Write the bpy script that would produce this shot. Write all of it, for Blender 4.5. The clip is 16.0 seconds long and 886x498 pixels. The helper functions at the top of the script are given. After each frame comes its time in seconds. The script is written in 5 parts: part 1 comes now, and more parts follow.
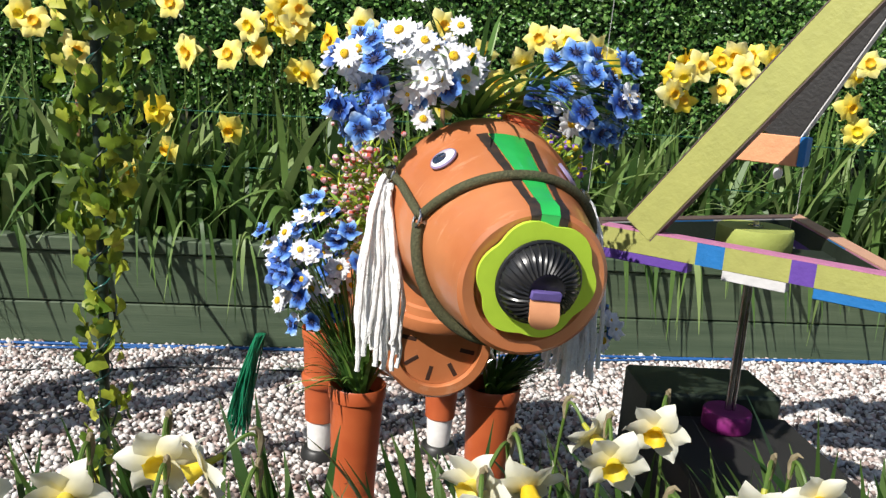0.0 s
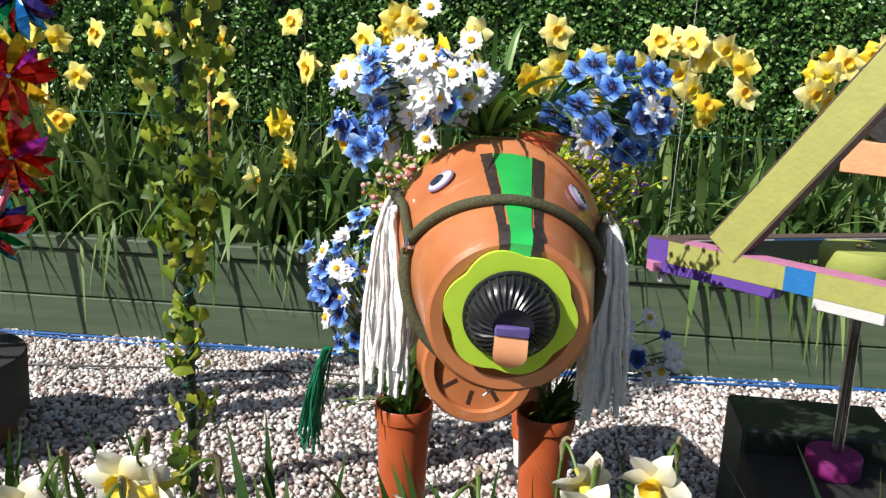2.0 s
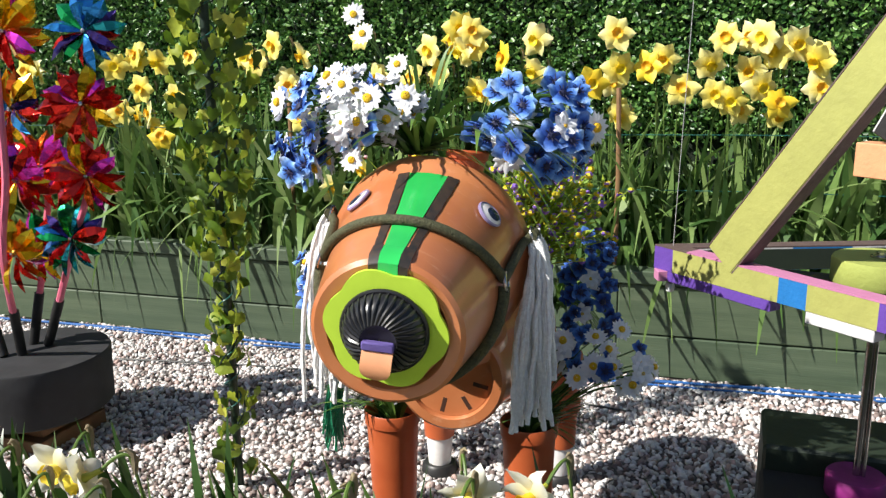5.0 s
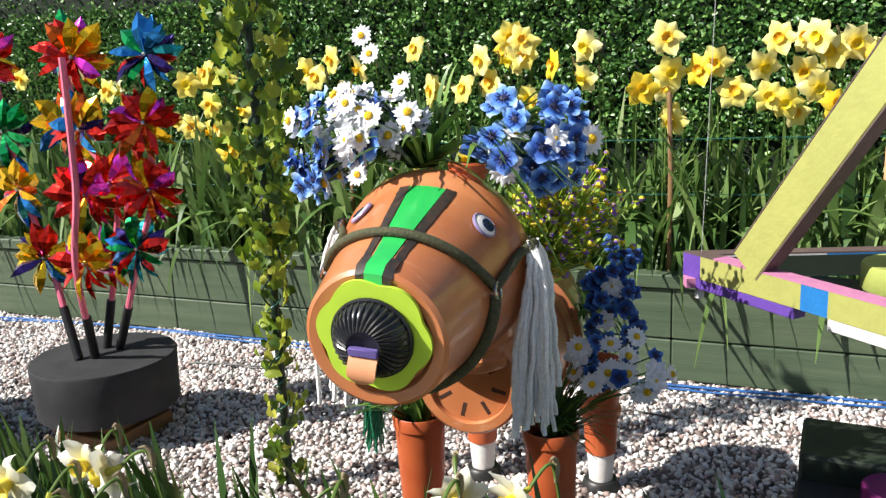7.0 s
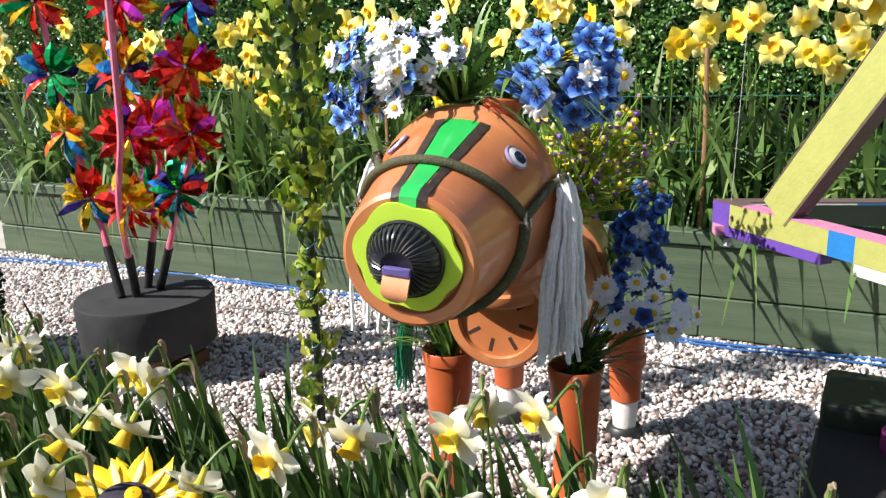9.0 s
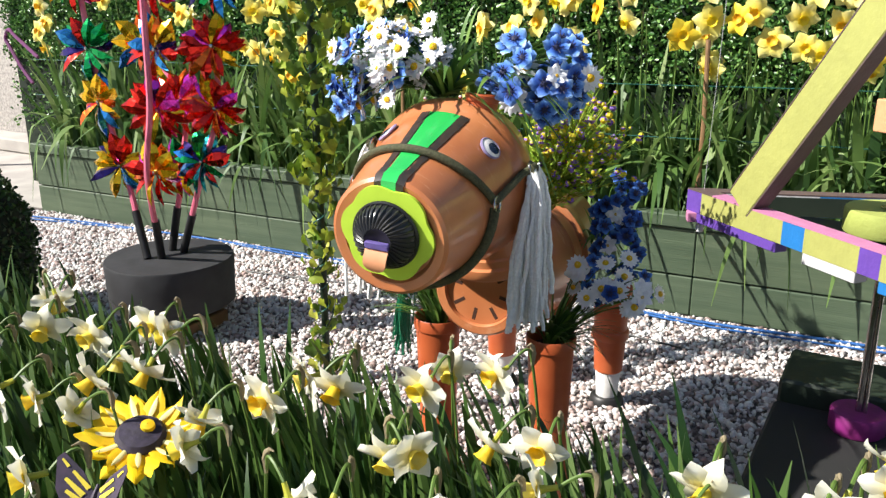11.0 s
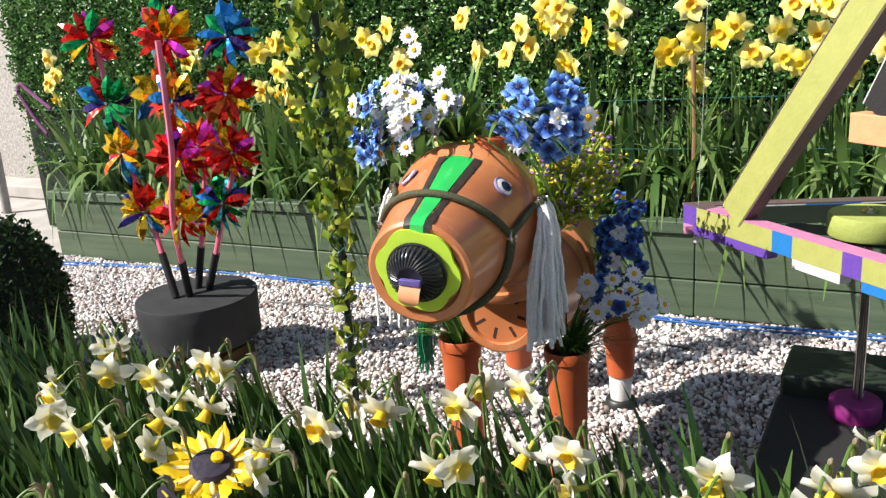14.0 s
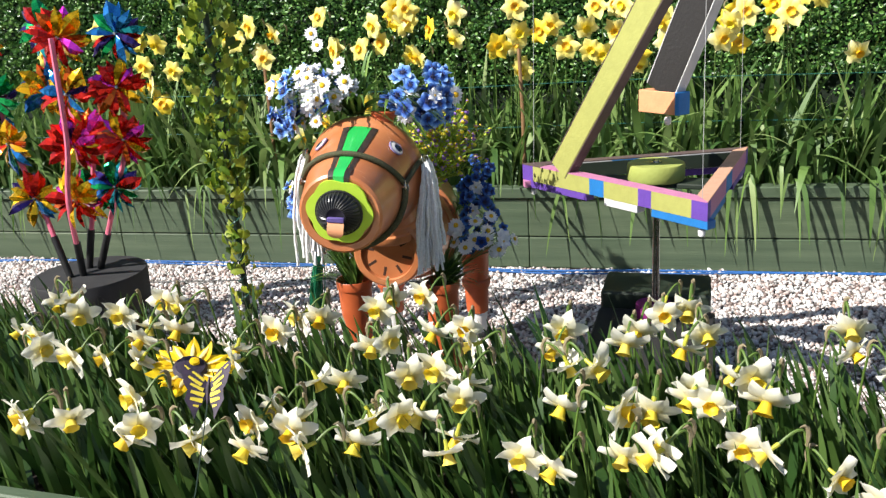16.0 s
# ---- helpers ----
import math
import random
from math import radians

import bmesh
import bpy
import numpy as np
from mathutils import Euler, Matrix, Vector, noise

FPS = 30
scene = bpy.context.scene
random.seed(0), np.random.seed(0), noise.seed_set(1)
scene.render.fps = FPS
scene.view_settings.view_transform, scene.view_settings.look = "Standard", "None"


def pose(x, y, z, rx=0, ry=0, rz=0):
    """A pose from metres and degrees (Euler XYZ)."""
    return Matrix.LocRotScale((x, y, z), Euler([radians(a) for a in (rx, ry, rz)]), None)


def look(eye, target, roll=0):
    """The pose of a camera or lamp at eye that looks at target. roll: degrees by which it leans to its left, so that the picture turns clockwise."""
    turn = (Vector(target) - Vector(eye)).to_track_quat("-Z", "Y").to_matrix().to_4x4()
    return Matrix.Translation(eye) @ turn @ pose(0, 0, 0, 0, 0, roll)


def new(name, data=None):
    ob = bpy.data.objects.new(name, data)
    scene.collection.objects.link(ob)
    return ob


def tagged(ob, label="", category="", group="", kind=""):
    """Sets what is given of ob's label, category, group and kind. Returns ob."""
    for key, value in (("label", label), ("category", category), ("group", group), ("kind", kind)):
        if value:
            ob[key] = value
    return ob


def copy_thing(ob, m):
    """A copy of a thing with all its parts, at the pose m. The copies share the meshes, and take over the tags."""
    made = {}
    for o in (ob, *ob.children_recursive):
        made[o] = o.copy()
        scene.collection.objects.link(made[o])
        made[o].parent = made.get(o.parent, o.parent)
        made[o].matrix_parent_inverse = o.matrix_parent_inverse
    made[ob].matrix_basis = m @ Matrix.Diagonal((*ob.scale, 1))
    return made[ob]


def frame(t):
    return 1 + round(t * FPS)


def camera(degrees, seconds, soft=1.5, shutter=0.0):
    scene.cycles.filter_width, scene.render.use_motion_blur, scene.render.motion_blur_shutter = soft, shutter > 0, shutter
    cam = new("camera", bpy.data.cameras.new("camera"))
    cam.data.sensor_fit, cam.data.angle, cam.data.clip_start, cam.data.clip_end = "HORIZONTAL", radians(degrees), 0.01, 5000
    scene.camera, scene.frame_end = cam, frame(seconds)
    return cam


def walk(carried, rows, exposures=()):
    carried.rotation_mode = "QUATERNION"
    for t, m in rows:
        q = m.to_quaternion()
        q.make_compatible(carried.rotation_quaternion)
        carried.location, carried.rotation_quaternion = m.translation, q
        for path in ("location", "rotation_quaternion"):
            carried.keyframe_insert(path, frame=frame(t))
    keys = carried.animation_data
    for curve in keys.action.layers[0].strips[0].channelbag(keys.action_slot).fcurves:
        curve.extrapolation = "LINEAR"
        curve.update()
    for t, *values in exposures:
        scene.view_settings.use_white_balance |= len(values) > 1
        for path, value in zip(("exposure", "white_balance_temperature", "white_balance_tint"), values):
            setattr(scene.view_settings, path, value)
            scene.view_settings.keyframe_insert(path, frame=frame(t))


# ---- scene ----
cam = camera(56.4, 16.0, soft=1.35)
EXPOSURES = [(0.0, 0.27), (3.0, 0.45), (6.0, 0.66), (9.0, 0.85), (16.0, 0.76)]
PATH = [
    (0, (-0.141, 0.077, 1.161), (0.009, 2.023, 0.726), 4.0),
    (0.5, (-0.096, 0.074, 1.163), (0.016, 2.022, 0.725), 3.8),
    (1, (-0.042, 0.151, 1.154), (-0.02, 2.102, 0.71), 2.9),
    (1.5, (0.044, 0.17, 1.17), (-0.081, 2.116, 0.726), 2.2),
    (2, (0.136, 0.149, 1.197), (-0.154, 2.076, 0.746), 2.0),
    (2.5, (0.221, 0.153, 1.201), (-0.192, 2.056, 0.745), 1.4),
    (3, (0.252, 0.225, 1.202), (-0.211, 2.116, 0.742), 0.9),
    (3.2, (0.277, 0.234, 1.195), (-0.208, 2.12, 0.738), 0.9),
    (5.3, (0.532, 0.191, 1.248), (-0.143, 2.017, 0.791), -1.1),
    (5.5, (0.549, 0.196, 1.252), (-0.136, 2.019, 0.798), -1.3),
    (6, (0.597, 0.206, 1.257), (-0.129, 2.017, 0.816), -1.6),
    (6.5, (0.633, 0.198, 1.255), (-0.142, 1.988, 0.812), -2.0),
    (7, (0.656, 0.205, 1.255), (-0.202, 1.957, 0.814), -2.6),
    (7.5, (0.677, 0.204, 1.256), (-0.217, 1.936, 0.812), -2.8),
    (8, (0.702, 0.193, 1.239), (-0.225, 1.908, 0.791), -3.0),
    (8.5, (0.71, 0.173, 1.222), (-0.243, 1.871, 0.77), -2.9),
    (9, (0.681, 0.151, 1.208), (-0.24, 1.85, 0.691), -1.7),
    (9.2, (0.702, 0.137, 1.202), (-0.194, 1.836, 0.647), -0.9),
    (11.3, (0.853, 0.016, 1.278), (-0.129, 1.659, 0.698), 0.0),
    (11.5, (0.86, -0.002, 1.285), (-0.129, 1.638, 0.71), 0.2),
    (12, (0.871, -0.037, 1.298), (-0.131, 1.598, 0.73), 0.4),
    (12.5, (0.886, -0.067, 1.311), (-0.085, 1.587, 0.743), 0.1),
    (13, (0.896, -0.093, 1.346), (-0.092, 1.555, 0.792), -2.9),
    (13.5, (0.897, -0.092, 1.352), (-0.105, 1.548, 0.799), -4.1),
    (14, (0.881, -0.11, 1.357), (-0.095, 1.545, 0.801), -4.1),
    (14.5, (0.818, -0.255, 1.377), (-0.048, 1.458, 0.813), -4.1),
    (15, (0.839, -0.437, 1.395), (0.118, 1.337, 0.817), -4.4),
    (15.5, (0.923, -0.563, 1.384), (0.235, 1.221, 0.798), -4.7),
    (16, (0.951, -0.686, 1.394), (0.352, 1.128, 0.802), -3.8),
]
walk(cam, [(t, look(eye, target, roll)) for t, eye, target, roll in PATH], exposures=EXPOSURES)

# world and sun: a clear spring noon, sun over the camera's left shoulder
SUN_WAY = Vector((0.82, 0.72, -1.0))
world = bpy.data.worlds.new("world")
scene.world = world
world.use_nodes = True
_sky = world.node_tree.nodes.new("ShaderNodeTexSky")
_sky.sky_type, _sky.sun_disc = "NISHITA", False
_sky.sun_elevation = math.atan2(1.0, math.hypot(SUN_WAY.x, SUN_WAY.y))
_sky.sun_rotation = math.atan2(-SUN_WAY.x, -SUN_WAY.y)
world.node_tree.links.new(_sky.outputs[0], world.node_tree.nodes["Background"].inputs[0])
world.node_tree.nodes["Background"].inputs[1].default_value = 0.068
sun = new("sun", bpy.data.lights.new("sun", "SUN"))
sun.data.energy, sun.data.angle, sun.data.color = 5.0, radians(0.55), (1.0, 0.965, 0.90)
sun.matrix_world = look((0, 0, 6), Vector((0, 0, 6)) + SUN_WAY)

rng = np.random.default_rng(7)
rnd = random.Random(11)

# ---------------------------------------------------------------- materials


def mat(name, c1, c2=None, scale=14.0, rough=0.5, metal=0.0, bump=0.0, bscale=60.0, detail=4.0, island=None,
        through_light=0.0, stretch=(1, 1, 1), objects=None, spec=0.5, coat=0.0, contrast=(0.35, 0.65), radial=None,
        scuff=None, crisp=False):
    m = bpy.data.materials.new(name)
    m.use_nodes = True
    nt = m.node_tree
    N, L = nt.nodes, nt.links
    p = N["Principled BSDF"]
    p.inputs["Roughness"].default_value, p.inputs["Metallic"].default_value = rough, metal
    p.inputs["Specular IOR Level"].default_value = spec
    p.inputs["Coat Weight"].default_value = coat
    tc, mp = N.new("ShaderNodeTexCoord"), N.new("ShaderNodeMapping")
    mp.inputs["Scale"].default_value = stretch
    L.new(tc.outputs["Object"], mp.inputs[0])
    no = N.new("ShaderNodeTexNoise")
    no.inputs["Scale"].default_value, no.inputs["Detail"].default_value = scale, detail
    L.new(mp.outputs[0], no.inputs["Vector"])
    ramp = N.new("ShaderNodeValToRGB")
    c2 = c2 or tuple(v * 0.82 for v in c1)
    ramp.color_ramp.elements[0].position, ramp.color_ramp.elements[1].position = contrast
    ramp.color_ramp.elements[0].color, ramp.color_ramp.elements[1].color = (*c2, 1), (*c1, 1)
    L.new(no.outputs[0], ramp.inputs[0])
    col = ramp.outputs[0]
    pick = island or objects
    if pick:
        r2 = N.new("ShaderNodeValToRGB")
        r2.color_ramp.interpolation = "CONSTANT" if objects or crisp else "LINEAR"
        while len(r2.color_ramp.elements) < len(pick):
            r2.color_ramp.elements.new(0.5)
        for i, c in enumerate(pick):
            r2.color_ramp.elements[i].position = i / len(pick) if objects or crisp else i / (len(pick) - 1)
            r2.color_ramp.elements[i].color = (*c, 1)
        if island:
            L.new(N.new("ShaderNodeNewGeometry").outputs["Random Per Island"], r2.inputs[0])
        else:
            L.new(N.new("ShaderNodeObjectInfo").outputs["Random"], r2.inputs[0])
        mx = N.new("ShaderNodeMix")
        mx.data_type, mx.blend_type = "RGBA", "MULTIPLY"
        mx.inputs[0].default_value = 1.0
        L.new(r2.outputs[0], mx.inputs[6])
        L.new(col, mx.inputs[7])
        col = mx.outputs[2]
    if radial:
        ln, mr, r3, m3 = N.new("ShaderNodeVectorMath"), N.new("ShaderNodeMapRange"), N.new("ShaderNodeValToRGB"), N.new("ShaderNodeMix")
        ln.operation = "LENGTH"
        L.new(tc.outputs["Object"], ln.inputs[0])
        mr.inputs["From Max"].default_value = radial[0]
        L.new(ln.outputs["Value"], mr.inputs["Value"])
        L.new(mr.outputs[0], r3.inputs[0])
        while len(r3.color_ramp.elements) < len(radial[1]):
            r3.color_ramp.elements.new(0.5)
        for i, c in enumerate(radial[1]):
            r3.color_ramp.elements[i].position = i / (len(radial[1]) - 1)
            r3.color_ramp.elements[i].color = (*c, 1)
        m3.data_type, m3.blend_type = "RGBA", "MULTIPLY"
        m3.inputs[0].default_value = 1.0
        L.new(r3.outputs[0], m3.inputs[6])
        L.new(col, m3.inputs[7])
        col = m3.outputs[2]
    if scuff:
        # pale rubbed streaks and specks
        sm, sn, sr, sx = N.new("ShaderNodeMapping"), N.new("ShaderNodeTexNoise"), N.new("ShaderNodeMapRange"), N.new("ShaderNodeMix")
        sm.inputs["Scale"].default_value = (5, 5, 26)
        sm.inputs["Rotation"].default_value = (0.35, 0.2, 0.0)
        L.new(tc.outputs["Object"], sm.inputs[0])
        sn.inputs["Scale"].default_value, sn.inputs["Detail"].default_value, sn.inputs["Roughness"].default_value = 2.2, 9.0, 0.72
        L.new(sm.outputs[0], sn.inputs["Vector"])
        sr.inputs["From Min"].default_value, sr.inputs["From Max"].default_value, sr.inputs["To Max"].default_value = 0.58, 0.76, 0.65
        L.new(sn.outputs[0], sr.inputs["Value"])
        sx.data_type = "RGBA"
        L.new(sr.outputs[0], sx.inputs[0])
        L.new(col, sx.inputs[6])
        sx.inputs[7].default_value = (*scuff, 1)
        col = sx.outputs[2]
        rr = N.new("ShaderNodeMapRange")
        rr.inputs["To Min"].default_value, rr.inputs["To Max"].default_value = rough, rough + 0.35
        L.new(sr.outputs[0], rr.inputs["Value"])
        L.new(rr.outputs[0], p.inputs["Roughness"])
    L.new(col, p.inputs["Base Color"])
    if bump:
        nb = N.new("ShaderNodeTexNoise")
        nb.inputs["Scale"].default_value, nb.inputs["Detail"].default_value = bscale, 3.0
        L.new(mp.outputs[0], nb.inputs["Vector"])
        bn = N.new("ShaderNodeBump")
        bn.inputs["Strength"].default_value, bn.inputs["Distance"].default_value = bump, 0.004
        L.new(nb.outputs[0], bn.inputs["Height"])
        L.new(bn.outputs[0], p.inputs["Normal"])
    if through_light:
        tl, ms = N.new("ShaderNodeBsdfTranslucent"), N.new("ShaderNodeMixShader")
        ms.inputs[0].default_value = through_light
        L.new(col, tl.inputs[0])
        L.new(p.outputs[0], ms.inputs[1])
        L.new(tl.outputs[0], ms.inputs[2])
        L.new(ms.outputs[0], N["Material Output"].inputs[0])
    return m


W1 = (1, 1, 1)
TERRA = mat("pale_terracotta_plastic", (0.57, 0.215, 0.088), (0.45, 0.145, 0.052), 7, 0.30, bump=0.10, bscale=25, coat=0.35, detail=8,
            scuff=(0.74, 0.42, 0.25))
TERRA_RED = mat("red_terracotta_plastic", (0.50, 0.115, 0.036), (0.42, 0.085, 0.026), 12, 0.42, bump=0.1, bscale=30)
LIME = mat("lime_foam", (0.47, 0.68, 0.045), (0.43, 0.63, 0.04), 30, 0.75, bump=0.08, bscale=300)
RUBBER = mat("black_tyre_plastic", (0.012, 0.012, 0.014), (0.02, 0.02, 0.022), 30, 0.28)
TONGUE = mat("tan_foam", (0.72, 0.34, 0.17), (0.62, 0.27, 0.13), 20, 0.6)
PURPLE_FELT = mat("purple_felt", (0.12, 0.09, 0.30), (0.09, 0.06, 0.22), 60, 0.9)
TAPE_GREEN = mat("green_tape", (0.03, 0.50, 0.10), (0.02, 0.36, 0.07), 8, 0.22, coat=0.5)
TAPE_BLACK = mat("black_marker", (0.018, 0.016, 0.015), (0.05, 0.03, 0.02), 70, 0.55)
OLIVE = mat("olive_webbing", (0.085, 0.085, 0.038), (0.045, 0.047, 0.02), 240, 0.8, bump=0.6, bscale=400)
STEEL = mat("steel", (0.55, 0.54, 0.52), (0.42, 0.41, 0.4), 30, 0.25, 1.0)
WOOL = mat("white_wool", (0.88, 0.875, 0.86), (0.76, 0.75, 0.735), 160, 0.95, bump=0.6, bscale=300)
EYE_WHITE = mat("eye_white", (0.82, 0.80, 0.80), (0.76, 0.74, 0.74), 20, 0.15, coat=0.6)
EYE_RING = mat("eye_ring", (0.30, 0.24, 0.42), (0.24, 0.2, 0.34), 20, 0.3)
EYE_DARK = mat("eye_pupil", (0.03, 0.05, 0.09), (0.02, 0.03, 0.06), 20, 0.15, coat=0.6)
SOCK = mat("white_paint", (0.78, 0.77, 0.76), (0.66, 0.65, 0.63), 26, 0.5, bump=0.2)
HOOF = mat("black_hoof", (0.02, 0.02, 0.02), None, 20, 0.45)
SOIL = mat("soil", (0.030, 0.021, 0.014), (0.016, 0.011, 0.008), 30, 0.95, bump=1.0, bscale=60)
SLOT = mat("slot_shadow", (0.05, 0.018, 0.008), None, 20, 0.7)
PLANTER = mat("green_stained_wood", (0.088, 0.122, 0.072), (0.058, 0.088, 0.050), 3.0, 0.62, bump=0.35, bscale=18,
              stretch=(0.5, 5, 9), objects=[(0.92, 0.95, 0.92), (1, 1, 1), (1.06, 1.03, 1.0)], detail=8)
GRASS = mat("daffodil_leaf", W1, (0.75, 0.8, 0.75), 9, 0.5, through_light=0.28,
            island=[(0.05, 0.115, 0.028), (0.09, 0.175, 0.04), (0.17, 0.28, 0.07), (0.29, 0.38, 0.14)])
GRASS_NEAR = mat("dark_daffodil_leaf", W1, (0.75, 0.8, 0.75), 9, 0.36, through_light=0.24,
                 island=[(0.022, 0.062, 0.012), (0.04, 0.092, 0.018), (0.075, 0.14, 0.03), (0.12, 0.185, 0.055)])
HEDGE = mat("box_leaf", W1, (0.8, 0.85, 0.8), 12, 0.36, through_light=0.15,
            island=[(0.022, 0.072, 0.016), (0.06, 0.165, 0.034), (0.13, 0.28, 0.058), (0.27, 0.44, 0.13)])
# near-black green: the deep shade between leaves, put into the colour
LEAF_SHADE = mat("leaf_gap_shade", (0.008, 0.020, 0.007), (0.004, 0.010, 0.003), 60, 0.9)
BUSHLEAF = mat("clipped_box_leaf", W1, (0.8, 0.85, 0.8), 12, 0.4, through_light=0.15,
               island=[(0.010, 0.030, 0.006), (0.025, 0.065, 0.012), (0.05, 0.12, 0.02)])
IVY = mat("ivy_leaf", W1, (0.72, 0.76, 0.7), 40, 0.5, through_light=0.32,
          objects=[(0.13, 0.23, 0.020), (0.26, 0.37, 0.035), (0.46, 0.52, 0.05), (0.07, 0.13, 0.016), (0.62, 0.62, 0.10), (0.34, 0.42, 0.04), (0.10, 0.18, 0.018)])
IVY_STEM = mat("dark_green_pole", (0.012, 0.03, 0.018), None, 40, 0.5)
TEAL = mat("teal_wire", (0.02, 0.13, 0.11), None, 40, 0.4)
CREAM = mat("cream_petal", W1, (0.96, 0.95, 0.9), 60, 0.55, through_light=0.28, radial=(0.052, [(0.84, 0.72, 0.20), (0.84, 0.80, 0.55), (0.85, 0.84, 0.72), (0.86, 0.85, 0.76)]))
TRUMPET = mat("yellow_trumpet", (0.90, 0.72, 0.025), (0.88, 0.64, 0.012), 30, 0.55, through_light=0.3,
              objects=[(1, 1, 1), (1, 1.1, 1.4), (0.98, 0.85, 0.8)])
LEMON = mat("lemon_trumpet", (0.90, 0.78, 0.10), (0.88, 0.68, 0.03), 40, 0.55, through_light=0.32,
            objects=[(1, 1, 1), (1, 1.02, 1.6), (0.98, 0.86, 0.5), (1, 1.03, 2.2)])
PALE_YELLOW = mat("pale_yellow_petal", W1, (0.95, 0.93, 0.8), 60, 0.55, through_light=0.25, radial=(0.07, [(0.90, 0.62, 0.03), (0.92, 0.77, 0.12), (0.93, 0.83, 0.25), (0.94, 0.86, 0.34)]),
                  objects=[(1, 1, 1), (1.0, 1.04, 1.6), (1.0, 0.98, 0.7), (1.0, 1.02, 1.3), (1, 0.86, 0.2), (1, 1, 0.9)])
CUP_ORANGE = mat("golden_cup", (0.88, 0.60, 0.03), (0.86, 0.48, 0.015), 30, 0.55, through_light=0.3)
STALK = mat("stalk", (0.12, 0.20, 0.035), (0.085, 0.15, 0.03), 20, 0.5, through_light=0.1)
NECK = mat("yellow_green_neck", (0.52, 0.50, 0.05), (0.36, 0.40, 0.05), 40, 0.5, through_light=0.2)
PAPER = mat("papery_sheath", (0.42, 0.35, 0.22), (0.30, 0.24, 0.14), 60, 0.8, through_light=0.3)
BLUE_PETAL = mat("blue_petal", W1, (0.5, 0.58, 0.75), 160, 0.75, through_light=0.22, radial=(0.026, [(0.010, 0.015, 0.06), (0.015, 0.06, 0.34), (0.06, 0.20, 0.66), (0.17, 0.38, 0.82), (0.46, 0.66, 0.92)]),
                 objects=[(1, 1, 1), (1.3, 1.2, 1.08), (0.75, 0.72, 0.82), (1.6, 1.35, 1.12)])
NAVY_PETAL = mat("deep_blue_petal", W1, (0.7, 0.74, 0.82), 120, 0.8, through_light=0.22, radial=(0.025, [(0.010, 0.014, 0.06), (0.018, 0.06, 0.28), (0.035, 0.115, 0.44), (0.07, 0.19, 0.54), (0.24, 0.40, 0.70)]),
                 objects=[(1, 1, 1), (1.5, 1.4, 1.2), (0.7, 0.7, 0.8)])
BLUE_EYE = mat("navy_centre", (0.012, 0.015, 0.06), None, 60, 0.7)
DAISY = mat("white_daisy", (0.86, 0.86, 0.88), (0.78, 0.79, 0.84), 60, 0.65, through_light=0.25)
DAISY_EYE = mat("yellow_centre", (0.80, 0.52, 0.02), (0.68, 0.38, 0.01), 160, 0.85, bump=0.8, bscale=300)
FAUX_LEAF = mat("plastic_grass", W1, (0.8, 0.8, 0.8), 12, 0.42, through_light=0.15,
                island=[(0.03, 0.08, 0.016), (0.06, 0.15, 0.026), (0.12, 0.25, 0.045), (0.24, 0.38, 0.075)])
TINY = mat("tiny_blossoms", W1, (0.85, 0.85, 0.85), 40, 0.7, through_light=0.2, crisp=True,
           island=[(0.80, 0.66, 0.03), (0.88, 0.66, 0.02), (0.26, 0.13, 0.60), (0.46, 0.54, 0.06), (0.34, 0.18, 0.66)])
TINY_PINK = mat("tiny_pink_blossoms", W1, (0.85, 0.85, 0.85), 40, 0.7, through_light=0.2, crisp=True,
                island=[(0.80, 0.42, 0.48), (0.82, 0.80, 0.74), (0.70, 0.12, 0.08), (0.36, 0.44, 0.06), (0.84, 0.62, 0.62)])
FERN = mat("lime_foliage", W1, (0.8, 0.8, 0.8), 12, 0.5, through_light=0.25, island=[(0.22, 0.40, 0.04), (0.40, 0.58, 0.06), (0.58, 0.70, 0.09)])
RAFFIA = mat("emerald_raffia", (0.016, 0.27, 0.13), (0.008, 0.15, 0.07), 200, 0.4, through_light=0.2)
PEBBLE = mat("pebble", W1, (0.78, 0.76, 0.74), 60, 0.7, bump=0.25, bscale=180,
             island=[(0.10, 0.07, 0.065), (0.42, 0.32, 0.29), (0.70, 0.67, 0.65), (0.80, 0.79, 0.77), (0.82, 0.81, 0.80),
                     (0.52, 0.37, 0.33), (0.80, 0.79, 0.78), (0.76, 0.74, 0.73), (0.20, 0.145, 0.13)])
GROUND = mat("gravel_bed", (0.17, 0.145, 0.135), (0.07, 0.06, 0.055), 90, 0.9, bump=1.0, bscale=120)
PAVE = mat("concrete_paving", (0.45, 0.42, 0.38), (0.36, 0.33, 0.30), 5, 0.9, bump=0.2)
PINK = mat("tiny_pink_blossoms", W1, (0.85, 0.85, 0.85), 40, 0.7, through_light=0.2,
                island=[(0.80, 0.42, 0.48), (0.82, 0.80, 0.74), (0.70, 0.12, 0.08), (0.36, 0.44, 0.06), (0.84, 0.62, 0.62)])
FERN = mat("lime_foliage", W1, (0.8, 0.8, 0.8), 12, 0.5, through_light=0.25, island=[(0.22, 0.40, 0.04), (0.40, 0.58, 0.06), (0.58, 0.70, 0.09)])
RAFFIA = mat("emerald_raffia", (0.016, 0.27, 0.13), (0.008, 0.15, 0.07), 200, 0.4, through_light=0.2)
